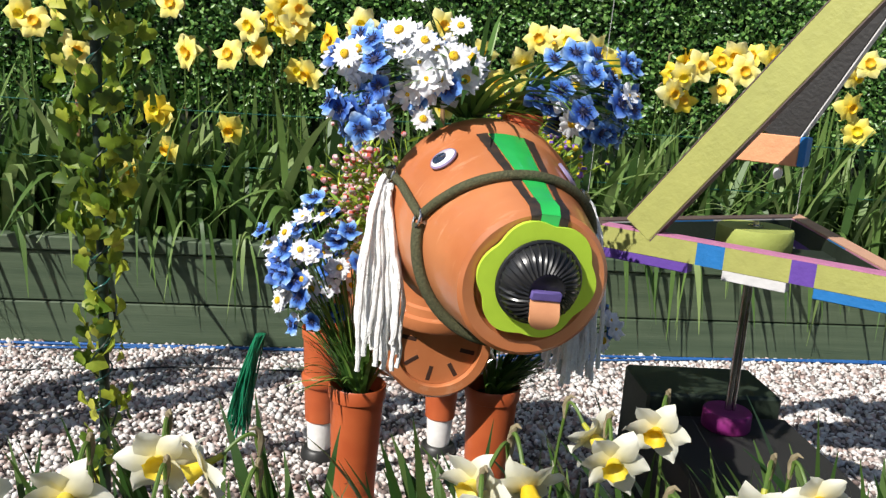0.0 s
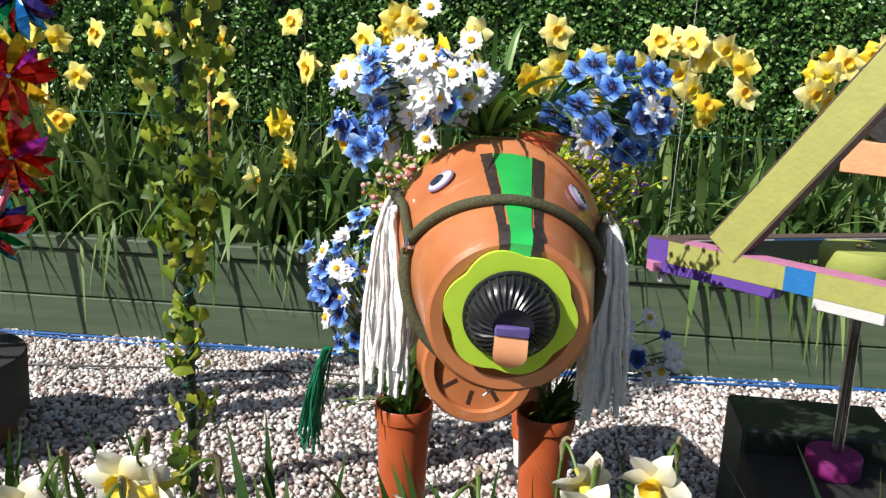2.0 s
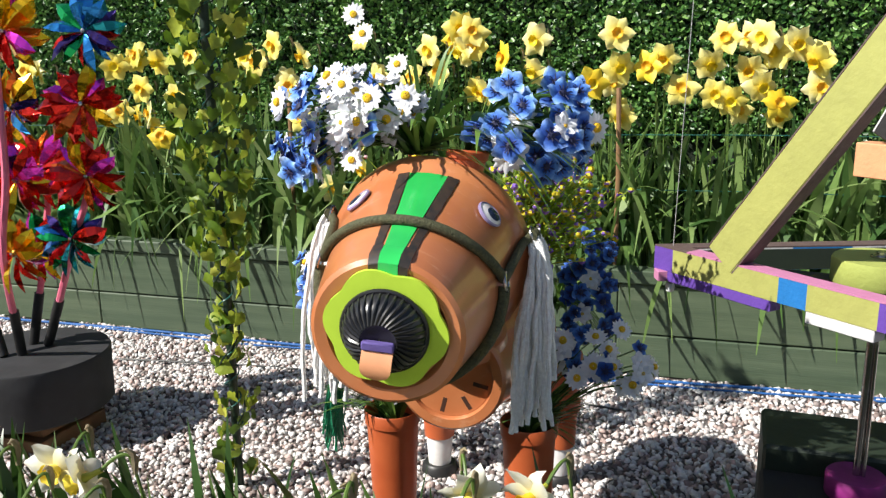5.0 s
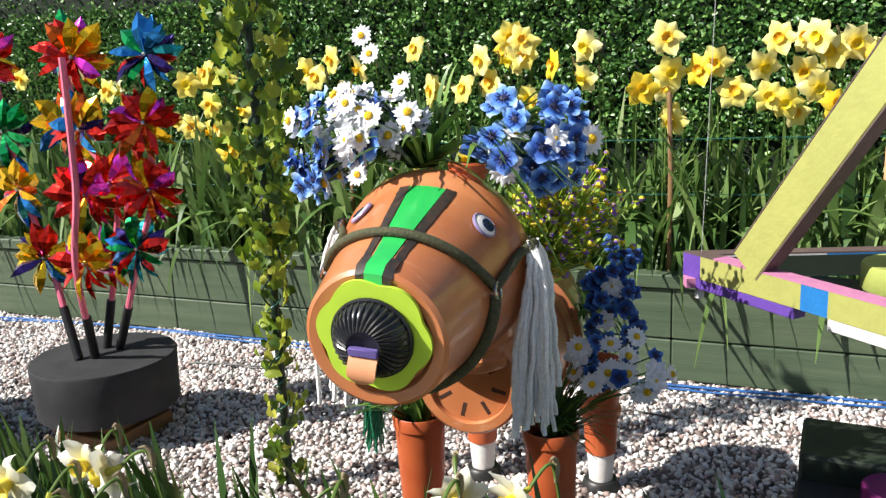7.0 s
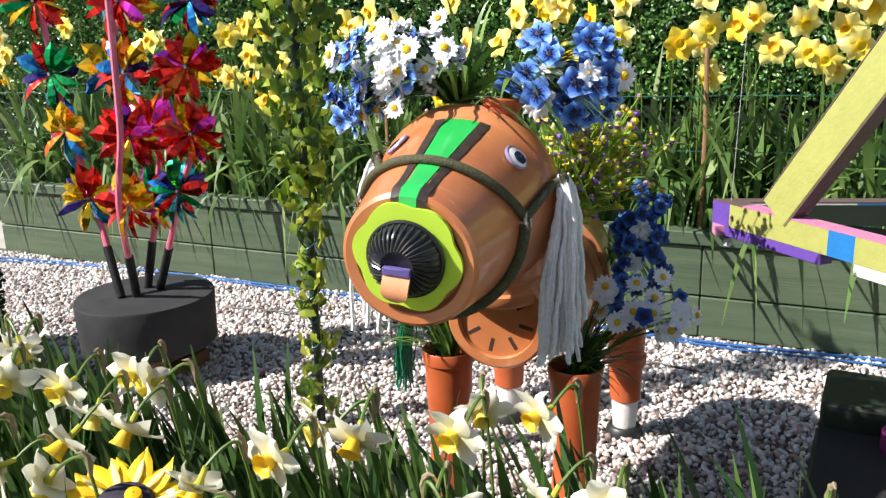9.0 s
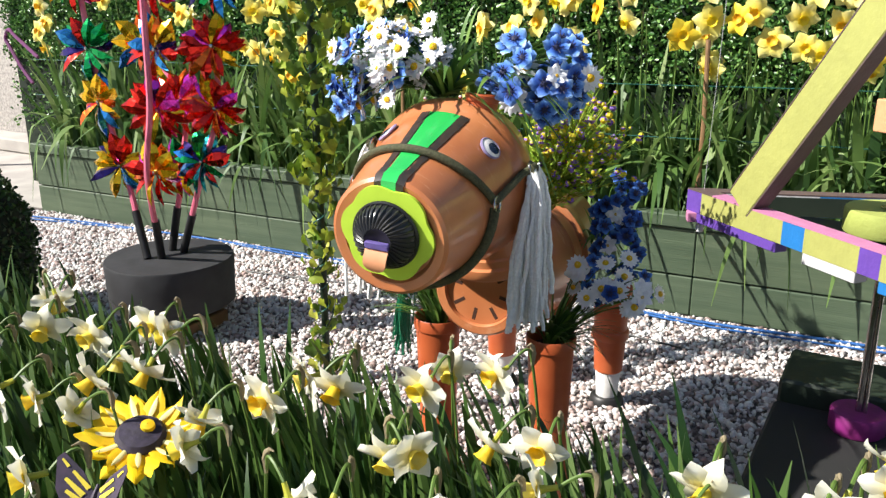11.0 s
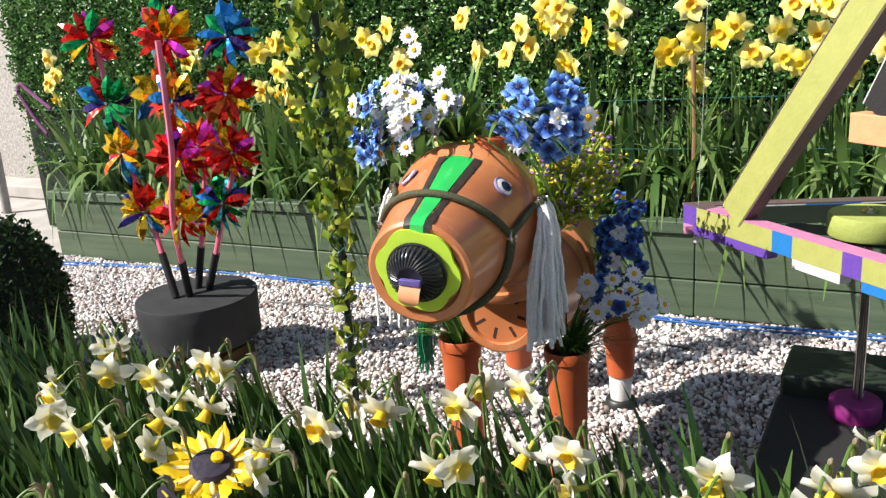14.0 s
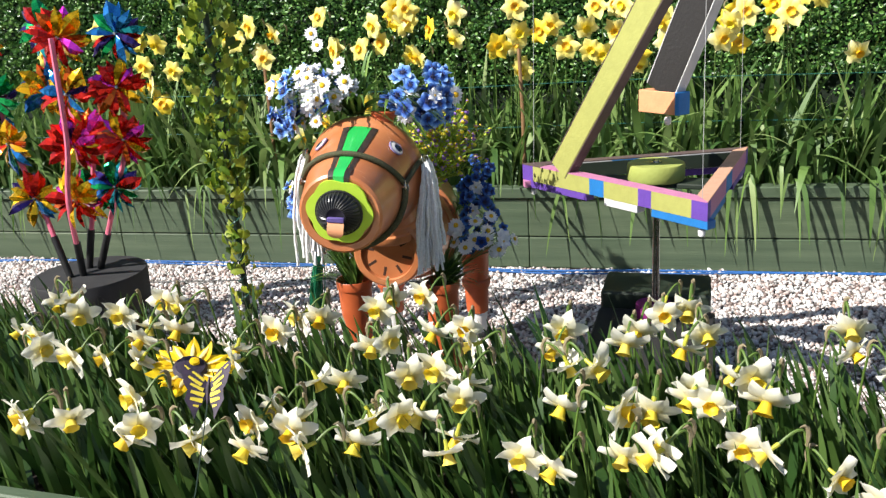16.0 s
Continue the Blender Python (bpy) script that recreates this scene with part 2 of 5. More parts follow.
PEBBLE = mat("pebble", W1, (0.78, 0.76, 0.74), 60, 0.7, bump=0.25, bscale=180,
             island=[(0.10, 0.07, 0.065), (0.42, 0.32, 0.29), (0.70, 0.67, 0.65), (0.80, 0.79, 0.77), (0.82, 0.81, 0.80),
                     (0.52, 0.37, 0.33), (0.80, 0.79, 0.78), (0.76, 0.74, 0.73), (0.20, 0.145, 0.13)])
GROUND = mat("gravel_bed", (0.17, 0.145, 0.135), (0.07, 0.06, 0.055), 90, 0.9, bump=1.0, bscale=120)
PAVE = mat("concrete_paving", (0.45, 0.42, 0.38), (0.36, 0.33, 0.30), 5, 0.9, bump=0.2)
FOIL = mat("foil", W1, (0.85, 0.85, 0.85), 20, 0.12, 0.84, bump=0.5, bscale=34,
           objects=[(0.80, 0.03, 0.02), (0.80, 0.05, 0.55), (0.95, 0.52, 0.02), (0.01, 0.36, 0.10), (0.03, 0.30, 0.62), (0.62, 0.03, 0.40),
                    (0.92, 0.14, 0.02), (0.06, 0.04, 0.30), (0.88, 0.04, 0.03), (0.9, 0.05, 0.04), (0.95, 0.42, 0.02)])
PINK = mat("pink_plastic", (0.80, 0.20, 0.30), (0.72, 0.15, 0.24), 12, 0.4)
BLACK = mat("black_sleeve", (0.012, 0.012, 0.013), (0.02, 0.02, 0.02), 40, 0.5, bump=0.3)
DRUM = mat("black_felt", (0.026, 0.026, 0.029), (0.016, 0.016, 0.018), 12, 0.78, bump=0.5, bscale=20)
CARD = mat("brown_board", (0.24, 0.13, 0.065), (0.15, 0.08, 0.04), 9, 0.8)
PL_GREEN = mat("dark_green_board", (0.020, 0.032, 0.019), (0.013, 0.021, 0.013), 5, 0.6, bump=0.2)
PL_BLACK = mat("black_mesh_cloth", (0.013, 0.013, 0.013), (0.022, 0.021, 0.02), 300, 0.75, bump=0.6, bscale=500)
MAGENTA = mat("magenta_foam", (0.22, 0.010, 0.15), (0.17, 0.007, 0.11), 30, 0.7, bump=0.2)


def paint(name, c):
    return mat(name, c, tuple(v * 0.9 for v in c), 30, 0.55, bump=0.35, bscale=90)


P_YELLOW, P_PURPLE = paint("yellow_paint", (0.38, 0.382, 0.11)), paint("purple_paint", (0.125, 0.055, 0.34))
P_BLUE, P_WHITE = paint("blue_paint", (0.015, 0.17, 0.47)), paint("chalk_white_paint", (0.64, 0.63, 0.63))
P_PINK, P_PEACH = paint("pink_paint", (0.52, 0.20, 0.35)), paint("peach_paint", (0.60, 0.34, 0.23))
P_BROWN, P_BLACK = paint("taupe_paint", (0.115, 0.078, 0.072)), paint("black_paint", (0.022, 0.02, 0.02))
P_DISC = mat("lime_foam_disc", (0.36, 0.41, 0.10), (0.31, 0.35, 0.08), 14, 0.8, bump=0.3, bscale=120)
P_ORANGE = paint("apricot_paint", (0.74, 0.34, 0.17))
BEAD = mat("white_bead", (0.78, 0.78, 0.78), None, 20, 0.3)
LINE = mat("nylon_line", (0.5, 0.5, 0.5), None, 20, 0.3)
ROPE_BLUE = mat("blue_rope", (0.018, 0.13, 0.40), (0.012, 0.08, 0.27), 260, 0.6, bump=0.6, bscale=300)
CABLE = mat("black_cable", (0.015, 0.015, 0.015), None, 20, 0.5)
CANE = mat("bamboo", (0.30, 0.17, 0.08), (0.20, 0.11, 0.05), 20, 0.6)
ROUGH_WALL = mat("roughcast", (0.48, 0.44, 0.40), (0.27, 0.25, 0.235), 38, 0.95, bump=1.0, bscale=60, detail=8)
PEBBLEDASH = mat("pebbledash", (0.36, 0.33, 0.32), (0.19, 0.175, 0.17), 55, 0.95, bump=1.0, bscale=70)
SUNPETAL = mat("sunflower_petal", (0.92, 0.68, 0.012), (0.88, 0.54, 0.006), 30, 0.6, through_light=0.25)
SUNSTRIPE = mat("pale_sunflower_stripe", (0.92, 0.86, 0.45), (0.90, 0.80, 0.30), 30, 0.6, through_light=0.2)
SUNDISC = mat("dark_purple_cloth", (0.030, 0.022, 0.045), (0.018, 0.013, 0.025), 80, 0.7, bump=0.4)
WING = mat("black_wing", (0.022, 0.018, 0.03), (0.05, 0.03, 0.06), 60, 0.6)
WING_Y = mat("yellow_wing_patch", (0.74, 0.60, 0.05), None, 60, 0.6)
MAUVE = mat("mauve_ribbon", (0.17, 0.035, 0.14), None, 30, 0.6)
GREY_POST = mat("grey_post", (0.32, 0.30, 0.28), None, 20, 0.7)

# ---------------------------------------------------------------- mesh tools


class Geo:
    """Vertices and faces that grow piece by piece."""

    def __init__(self):
        self.v, self.f = [], []

    def add(self, piece, m=None):
        v, f = piece
        n = len(self.v)
        self.v += [tuple(m @ Vector(p)) for p in v] if m else [tuple(p) for p in v]
        self.f += [tuple(i + n for i in q) for q in f]
        return self

    def out(self):
        return self.v, self.f


def mesh_of(name, piece, material, smooth=True, sharp=40):
    me = bpy.data.meshes.new(name)
    me.from_pydata(piece[0], [], piece[1])
    me.validate()
    me.materials.append(material)
    if smooth:
        me.shade_smooth()
        me.set_sharp_from_angle(angle=radians(sharp))
    return me


def part(name, piece, material, parent=None, label="", m=None, smooth=True, sharp=40):
    ob = new(name, piece if isinstance(piece, bpy.types.Mesh) else mesh_of(name, piece, material, smooth, sharp))
    if parent:
        ob.parent = parent
    if m:
        ob.matrix_basis = m
    return tagged(ob, label)


def thing(name, label, category, m=None, group="", kind=""):
    ob = new(name)
    ob.empty_display_size = 0.05
    if m:
        ob.matrix_basis = m
    return tagged(ob, label, category, group, kind)


def lathe(profile, n=40, ripple=None):
    v, f = [], []
    k = len(profile)
    for i in range(n):
        a = 2 * math.pi * i / n
        for j, (r, z) in enumerate(profile):
            q = r * (ripple(a, j) if ripple else 1)
            v.append((q * math.cos(a), q * math.sin(a), z))
    for i in range(n):
        for j in range(k - 1):
            a, b = i * k + j, ((i + 1) % n) * k + j
            f.append((a, b, b + 1, a + 1))
    return v, f


def tube(points, r, n=7, caps=True):
    pts = [Vector(p) for p in points]
    v, f = [], []
    up = Vector((0.31, 0.17, 0.93))
    for i, p in enumerate(pts):
        d = (pts[min(i + 1, len(pts) - 1)] - pts[max(i - 1, 0)]).normalized()
        if abs(d.dot(up)) > 0.97:
            up = Vector((0.9, 0.3, 0.1))
        s = d.cross(up).normalized()
        w = d.cross(s)
        q = r[i] if isinstance(r, (list, tuple)) else r
        for j in range(n):
            a = 2 * math.pi * j / n
            v.append(p + q * (math.cos(a) * s + math.sin(a) * w))
    for i in range(len(pts) - 1):
        for j in range(n):
            a, b = i * n + j, i * n + (j + 1) % n
            f.append((a, b, b + n, a + n))
    if caps:
        f.append(tuple(range(n - 1, -1, -1)))
        f.append(tuple(range((len(pts) - 1) * n, len(pts) * n)))
    return v, f


def arc(a, b, c, n=8):
    """A smooth curve from a to c, pulled towards b."""
    a, b, c = Vector(a), Vector(b), Vector(c)
    return [(1 - t) ** 2 * a + 2 * t * (1 - t) * b + t * t * c for t in (i / n for i in range(n + 1))]


def box(x0, y0, z0, x1, y1, z1, bevel=0.003):
    bm = bmesh.new()
    bmesh.ops.create_cube(bm, size=1, matrix=Matrix.Translation(((x0 + x1) / 2, (y0 + y1) / 2, (z0 + z1) / 2))
                          @ Matrix.Diagonal((x1 - x0, y1 - y0, z1 - z0, 1)))
    if bevel:
        bmesh.ops.bevel(bm, geom=bm.edges[:], offset=bevel, segments=1, affect="EDGES")
    bm.verts.index_update()
    out = [v.co.copy() for v in bm.verts], [tuple(v.index for v in q.verts) for q in bm.faces]
    bm.free()
    return out


def petal(length, width, cup=0.0, tip=0.3, twist=0.0, rows=5):
    """A petal in the xz plane along +x, its face to -y; cup bends it towards -y."""
    v, f = [], []
    for i in range(rows + 1):
        u = i / rows
        w = width * 0.5 * (math.sin(math.pi * (0.12 + 0.78 * u)) ** 0.65 * (1 - tip * u * u))
        if i == rows:
            w *= 0.40
        wave = 0.03 * width * math.sin(9 * u + 40 * twist)
        for s in (-1, -0.5, 0, 0.5, 1):
            v.append((length * (u + 0.05 * (1 - s * s) * (u > 0.9)), -cup * length * u * u + s * s * 0.10 * width - s * twist * u * width + s * wave, s * w))
    for i in range(rows):
        for j in range(4):
            a = i * 5 + j
            f.append((a, a + 1, a + 6, a + 5))
    return v, f


def bulk(name, verts, faces, counts, material, label, category, kind="stuff", smooth=True):
    """One mesh from arrays: verts (n, 3), faces flat, counts: corners a face (all alike)."""
    me = bpy.data.meshes.new(name)
    nf = len(faces) // counts
    me.vertices.add(len(verts))
    me.vertices.foreach_set("co", np.ascontiguousarray(verts, dtype=np.float32).ravel())
    me.loops.add(len(faces))
    me.loops.foreach_set("vertex_index", np.ascontiguousarray(faces, dtype=np.int32))
    me.polygons.add(nf)
    me.polygons.foreach_set("loop_start", np.arange(nf, dtype=np.int32) * counts)
    me.update(calc_edges=True)
    me.validate()
    me.materials.append(material)
    if smooth:
        me.shade_smooth()
    return tagged(new(name, me), label, category, kind=kind)


def turns(n, gen, tilt=math.pi):
    """n random rotation matrices; tilt limits how far they lean from upright."""
    a, b, c = gen.uniform(0, 2 * math.pi, n), gen.uniform(-tilt, tilt, n), gen.uniform(-tilt, tilt, n)
    R = np.zeros((n, 3, 3))
    ca, sa, cb, sb, cc, sc = np.cos(a), np.sin(a), np.cos(b), np.sin(b), np.cos(c), np.sin(c)
    R[:, 0, 0], R[:, 0, 1], R[:, 0, 2] = ca * cb, ca * sb * sc - sa * cc, ca * sb * cc + sa * sc
    R[:, 1, 0], R[:, 1, 1], R[:, 1, 2] = sa * cb, sa * sb * sc + ca * cc, sa * sb * cc - ca * sc
    R[:, 2, 0], R[:, 2, 1], R[:, 2, 2] = -sb, cb * sc, cb * cc
    return R


def scatter(tv, tf, pos, R, size):
    """Copies of a template (k, 3) at pos, turned by R and scaled by size (n,) or (n, 3)."""
    size = np.asarray(size)
    size = size[:, None] if size.ndim == 1 else size
    v = np.einsum("nij,nkj->nki", R, tv[None] * size[:, None, :]) + pos[:, None, :]
    f = (tf[None] + (np.arange(len(pos)) * len(tv))[:, None, None]).reshape(-1)
    return v.reshape(-1, 3), f


def blades(n, gen, base, length, width, lean, droop, seg=7, wind=(0, 0), clump=None):
    """Strap leaves: base is a function of n giving (n, 3)."""
    b = base(n)
    L = gen.uniform(*length, n)
    w = gen.uniform(*width, n) * 0.5
    a = gen.uniform(0, 2 * math.pi, n)
    le, dr = gen.uniform(*lean, n), gen.uniform(*droop, n) ** 1.5
    s = np.linspace(0, 1, seg + 1)
    dx, dy = np.cos(a) * le + wind[0], np.sin(a) * le + wind[1]
    hz = np.stack([dx, dy], 1)
    run = s[None] * 0.35 + (0.65 + dr[:, None] * 0.6) * s[None] ** 2
    x = b[:, 0, None] + hz[:, 0, None] * run * L[:, None]
    y = b[:, 1, None] + hz[:, 1, None] * run * L[:, None]
    z = b[:, 2, None] + L[:, None] * (s[None] - dr[:, None] * 1.1 * s[None] ** 2.6)
    fa = a + math.pi / 2 + gen.uniform(-0.5, 0.5, n)
    wx, wy = np.cos(fa), np.sin(fa)
    taper = np.minimum(1, 0.65 + 1.4 * s) * np.clip((1 - s) * 3.2, 0.06, 1)
    W = w[:, None] * taper[None]
    P = np.stack([x, y, z], 2)
    off = np.stack([wx[:, None] * W, wy[:, None] * W, np.zeros_like(W)], 2)
    V = np.stack([P - off, P + off], 2).reshape(-1, 3)
    k = np.arange(seg) * 2
    t = np.stack([k, k + 1, k + 3, k + 2], 1)
    F = (t[None] + (np.arange(n) * 2 * (seg + 1))[:, None, None]).reshape(-1)
    return V, F


# ---------------------------------------------------------------- ground, planter, hedge, walls
part("ground", ([(-60, -60, -0.012), (60, -60, -0.012), (60, 120, -0.012), (-60, 120, -0.012)], [(0, 1, 2, 3)]), PAVE, smooth=False)
tagged(bpy.data.objects["ground"], "pale grey concrete paving round the display", "ground", kind="structure")
part("gravel_bed", ([(-4.6, 1.2, 0), (4.2, 1.2, 0), (4.2, 3.62, 0), (-4.6, 3.1, 0)], [(0, 1, 2, 3)]), GROUND, smooth=False)
tagged(bpy.data.objects["gravel_bed"], "grit floor under the white pebbles", "gravel", kind="structure")

LINE_SLOPE = 0.055
FACE_Y = 3.30
BACK = Matrix.Translation((0, FACE_Y, 0)) @ Matrix.Rotation(math.atan(LINE_SLOPE), 4, "Z")

# back planter: boards, capping and posts, in the frame of its own front face
back_planter = thing("wooden_planter", "long dark green stained timber planter full of daffodils", "planter", BACK)
for i, (z0, z1, y) in enumerate(((0.005, 0.168, 0.0), (0.174, 0.372, 0.002))):
    for x0, x1 in ((-3.86, -2.30), (-2.297, 0.10), (0.103, 2.30), (2.303, 4.2)):
        part("board", box(x0, y, z0, x1, y + 0.035, z1, 0.004), PLANTER, back_planter, smooth=False)
for x0, x1 in ((-3.87, -0.85), (-0.847, 1.75), (1.753, 4.2)):
    part("capping", box(x0, -0.014, 0.376, x1, 0.07, 0.43, 0.005), PLANTER, back_planter, smooth=False)
part("end_board", box(-3.86, 0.036, 0.005, -3.825, 0.52, 0.40, 0.004), PLANTER, back_planter, smooth=False)
part("back_board", box(-3.86, 0.50, 0.005, 4.2, 0.53, 0.42, 0.003), PLANTER, back_planter, smooth=False)
part("soil", box(-3.81, 0.04, 0.30, 4.15, 0.495, 0.385, 0), SOIL, back_planter, smooth=False)

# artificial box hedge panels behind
# backing sheet darkened to stand for the shade in the leaf gaps
hedge_backing = part("hedge_wall", box(-4.72, 0.60, 0.0, 4.6, 0.66, 2.3, 0), LEAF_SHADE, None, smooth=False, m=BACK)
tagged(hedge_backing, "mesh backing of the artificial hedge, coloured near-black as leaf-gap shade", "hedge", kind="structure")
g = np.random.default_rng(3)
n = 66000
pos = np.stack([g.uniform(-4.74, 2.5, n), 0.585 - np.abs(g.normal(0, 0.022, n)), np.where(g.uniform(0, 1, n) < 0.75, g.uniform(0.88, 1.62, n), g.uniform(0.42, 1.95, n))], 1)
pos[:, 1] += 0.02 * np.sin(pos[:, 0] * 25) * np.sin(pos[:, 2] * 25)
leaf_v = np.array([(0, 0, 0), (0.35, -0.12, 0.32), (0.85, -0.12, 0.26), (1.08, 0, 0), (0.85, -0.12, -0.26), (0.35, -0.12, -0.32)], float)
leaf_v[:, 1] *= 0.9
leaf_f = np.array([(0, 1, 2, 3), (0, 3, 4, 5)])
R = turns(n, g, 0.9)
mid = np.array(BACK.to_3x3())
V, F = scatter(leaf_v, leaf_f, pos @ mid.T + np.array(BACK.translation), R, g.uniform(0.015, 0.028, n))
bulk("hedge_leaves", V, F, 4, HEDGE, "dense small glossy artificial box leaves of the hedge wall", "hedge", smooth=False)

# house wall, pier and kerb past the hedge's end
wall = part("wall_west", box(-14.0, 5.05, -0.01, -5.75, 5.3, 4.0, 0), ROUGH_WALL, None, smooth=False)
tagged(wall, "pale cream roughcast house wall", "wall", kind="structure")
pier = part("wall_pier", box(-5.75, 4.55, -0.01, -4.4, 5.3, 4.0, 0.02), PEBBLEDASH, None, smooth=False)
tagged(pier, "grey pebbledashed pier at the end of the house wall", "wall", kind="structure")
kerb = part("kerb", box(-12.0, 4.30, -0.01, -5.2, 4.55, 0.11, 0.015), PAVE, None, smooth=False)
tagged(kerb, "pale concrete kerb at the foot of the wall", "kerb", kind="structure")
wallb = part("wall_behind", box(-16, -9.2, -0.01, 16, -9.0, 3.2, 0), ROUGH_WALL, None, smooth=False)
tagged(wallb, "plain pale rendered wall closing the garden", "wall", kind="structure")

# near planter with its own soil
near_planter = thing("wooden_planter", "low green painted timber planter with white daffodils", "planter")
part("front_board", box(-3.0, 0.515, 0.205, 3.0, 0.55, 0.40, 0.004), PLANTER, near_planter, smooth=False)
part("front_board", box(-3.0, 0.517, 0.005, 3.0, 0.55, 0.20, 0.004), PLANTER, near_planter, smooth=False)
part("back_board", box(-3.0, 1.33, 0.005, 3.0, 1.365, 0.30, 0.004), PLANTER, near_planter, smooth=False)
part("end_board", box(-3.03, 0.517, 0.005, -3.0, 1.36, 0.36, 0.004), PLANTER, near_planter, smooth=False)
part("end_board", box(3.0, 0.517, 0.005, 3.03, 1.36, 0.36, 0.004), PLANTER, near_planter, smooth=False)
part("soil", box(-2.99, 0.552, 0.2, 2.99, 1.328, 0.275, 0), SOIL, near_planter, smooth=False)

# pebbles: low round stones, thick enough to hide the floor
ico = bmesh.new()
bmesh.ops.create_icosphere(ico, subdivisions=1, radius=1)
ico_v = np.array([v.co for v in ico.verts])
ico_f = np.array([[v.index for v in q.verts] for q in ico.faces])
ico.free()
g = np.random.default_rng(5)
step = 0.0172
xs, ys = np.meshgrid(np.arange(-4.4, 2.7, step), np.arange(1.37, 3.5, step))
P = np.stack([xs.ravel(), ys.ravel()], 1) + g.uniform(-0.008, 0.008, (xs.size, 2))
P = P[(P[:, 1] < FACE_Y + LINE_SLOPE * P[:, 0] - 0.006) & (P[:, 0] > -4.4 + 0.25 * np.sin(P[:, 1] * 5))]
n = len(P)
base = 0.0062 + 0.0085 * g.uniform(0, 1, n) ** 1.6
size = np.stack([base * g.uniform(0.9, 1.5, n), base * g.uniform(0.7, 1.05, n), base * g.uniform(0.5, 0.9, n)], 1)
z = g.uniform(0.001, 0.009, n) + 0.006 * np.sin(P[:, 0] * 9) * np.cos(P[:, 1] * 11)
V, F = scatter(ico_v, ico_f, np.column_stack([P, z]), turns(n, g, 0.9), size)
V += g.normal(0, 0.0013, V.shape)
bulk("pebbles", V, F, 3, PEBBLE, "white, grey and pinkish decorative pebbles spread as gravel", "gravel")

# blue rope and black cable lying on the stones
rope_pts = [(-4.2, 2.86, 0.014), (-3.64, 2.97, 0.018), (-3.1, 3.06, 0.016), (-2.62, 3.10, 0.02), (-1.96, 3.155, 0.018), (-1.5, 3.17, 0.02),
            (-0.96, 3.21, 0.016), (-0.4, 3.225, 0.02), (0.14, 3.235, 0.018), (0.72, 3.29, 0.022), (1.3, 3.335, 0.018), (2.0, 3.385, 0.02), (2.9, 3.43, 0.018)]


def smooth_path(pts, k=6):
    pts = [Vector(p) for p in pts]
    out = []
    for i in range(len(pts) - 1):
        p0, p1, p2, p3 = pts[max(i - 1, 0)], pts[i], pts[i + 1], pts[min(i + 2, len(pts) - 1)]
        for j in range(k):
            t = j / k
            out.append(0.5 * (2 * p1 + (p2 - p0) * t + (2 * p0 - 5 * p1 + 4 * p2 - p3) * t * t + (3 * p1 - p0 - 3 * p2 + p3) * t ** 3))
    return out + [pts[-1]]


rope = part("rope", tube(smooth_path([(x, y, z - 0.004) for x, y, z in rope_pts]), 0.0062, 8), ROPE_BLUE)
tagged(rope, "bright blue rope lying on the pebbles along the planter", "rope")
rope = part("rope", tube(smooth_path([(x, y - 0.022 - 0.026 * math.sin(3 * x), z - 0.005) for x, y, z in rope_pts]), 0.0045, 8), ROPE_BLUE)
tagged(rope, "thin second strand of blue rope on the pebbles", "rope")
cable = part("cable", tube(smooth_path([(-1.9, 2.80, 0.016), (-1.33, 2.9, 0.018), (-1.07, 2.94, 0.014), (-0.85, 2.98, 0.018), (-0.4, 2.99, 0.016), (0.2, 2.93, 0.016)]), 0.004, 6), CABLE)
tagged(cable, "thin black cable lying across the pebbles", "cable")

# ---------------------------------------------------------------- leaves of the beds
g = np.random.default_rng(21)


def near_base(n):
    return np.stack([g.uniform(-2.6, 2.6, n), g.uniform(0.58, 1.31, n), np.full(n, 0.26)], 1)


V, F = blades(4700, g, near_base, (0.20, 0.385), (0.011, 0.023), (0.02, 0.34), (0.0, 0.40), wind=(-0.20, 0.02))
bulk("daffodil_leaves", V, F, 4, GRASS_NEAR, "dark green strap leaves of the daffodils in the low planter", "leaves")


def back_base(n):
    c = g.uniform(-3.78, 2.8, n)
    y = FACE_Y + LINE_SLOPE * c + g.uniform(0.05, 0.48, n)
    return np.stack([c, y, np.full(n, 0.37)], 1)


V, F = blades(2300, g, back_base, (0.42, 0.80), (0.019, 0.040), (0.06, 0.55), (0.05, 1.0), seg=12, wind=(0.02, -0.03))
bulk("daffodil_leaves", V, F, 4, GRASS, "long arching green strap leaves in the tall planter", "leaves")


V1 = []
for k in range(84):
    x = g.uniform(-3.8, 2.3)
    y = FACE_Y + LINE_SLOPE * x
    L1, L2 = g.uniform(0.05, 0.22), g.uniform(0.12, 0.36)
    o, sd = g.uniform(0.05, 0.12), g.uniform(-0.12, 0.12)
    a, b, c = Vector((x, y + 0.06, 0.40)), Vector((x + sd * 0.5, y - 0.02, 0.46 + L1 * 1.3)), Vector((x + sd, y - o, 0.44 - L2))
    pts = arc(a, b, c, 9)
    w = g.uniform(0.006, 0.0145)
    side = Vector((math.cos(k), 0.3 * math.sin(k), 0)).normalized()
    for i, p in enumerate(pts):
        q = w * min(1, (1 - i / 9) * 3 + 0.1)
        V1 += [p - side * q, p + side * q]
V1 = np.array([tuple(v) for v in V1])
k = np.arange(9) * 2
F1 = (np.stack([k, k + 1, k + 3, k + 2], 1)[None] + (np.arange(84) * 20)[:, None, None]).reshape(-1)
bulk("hanging_leaves", V1, F1, 4, GRASS, "limp green daffodil leaves hanging over the planter's edge", "leaves")

# ---------------------------------------------------------------- daffodils


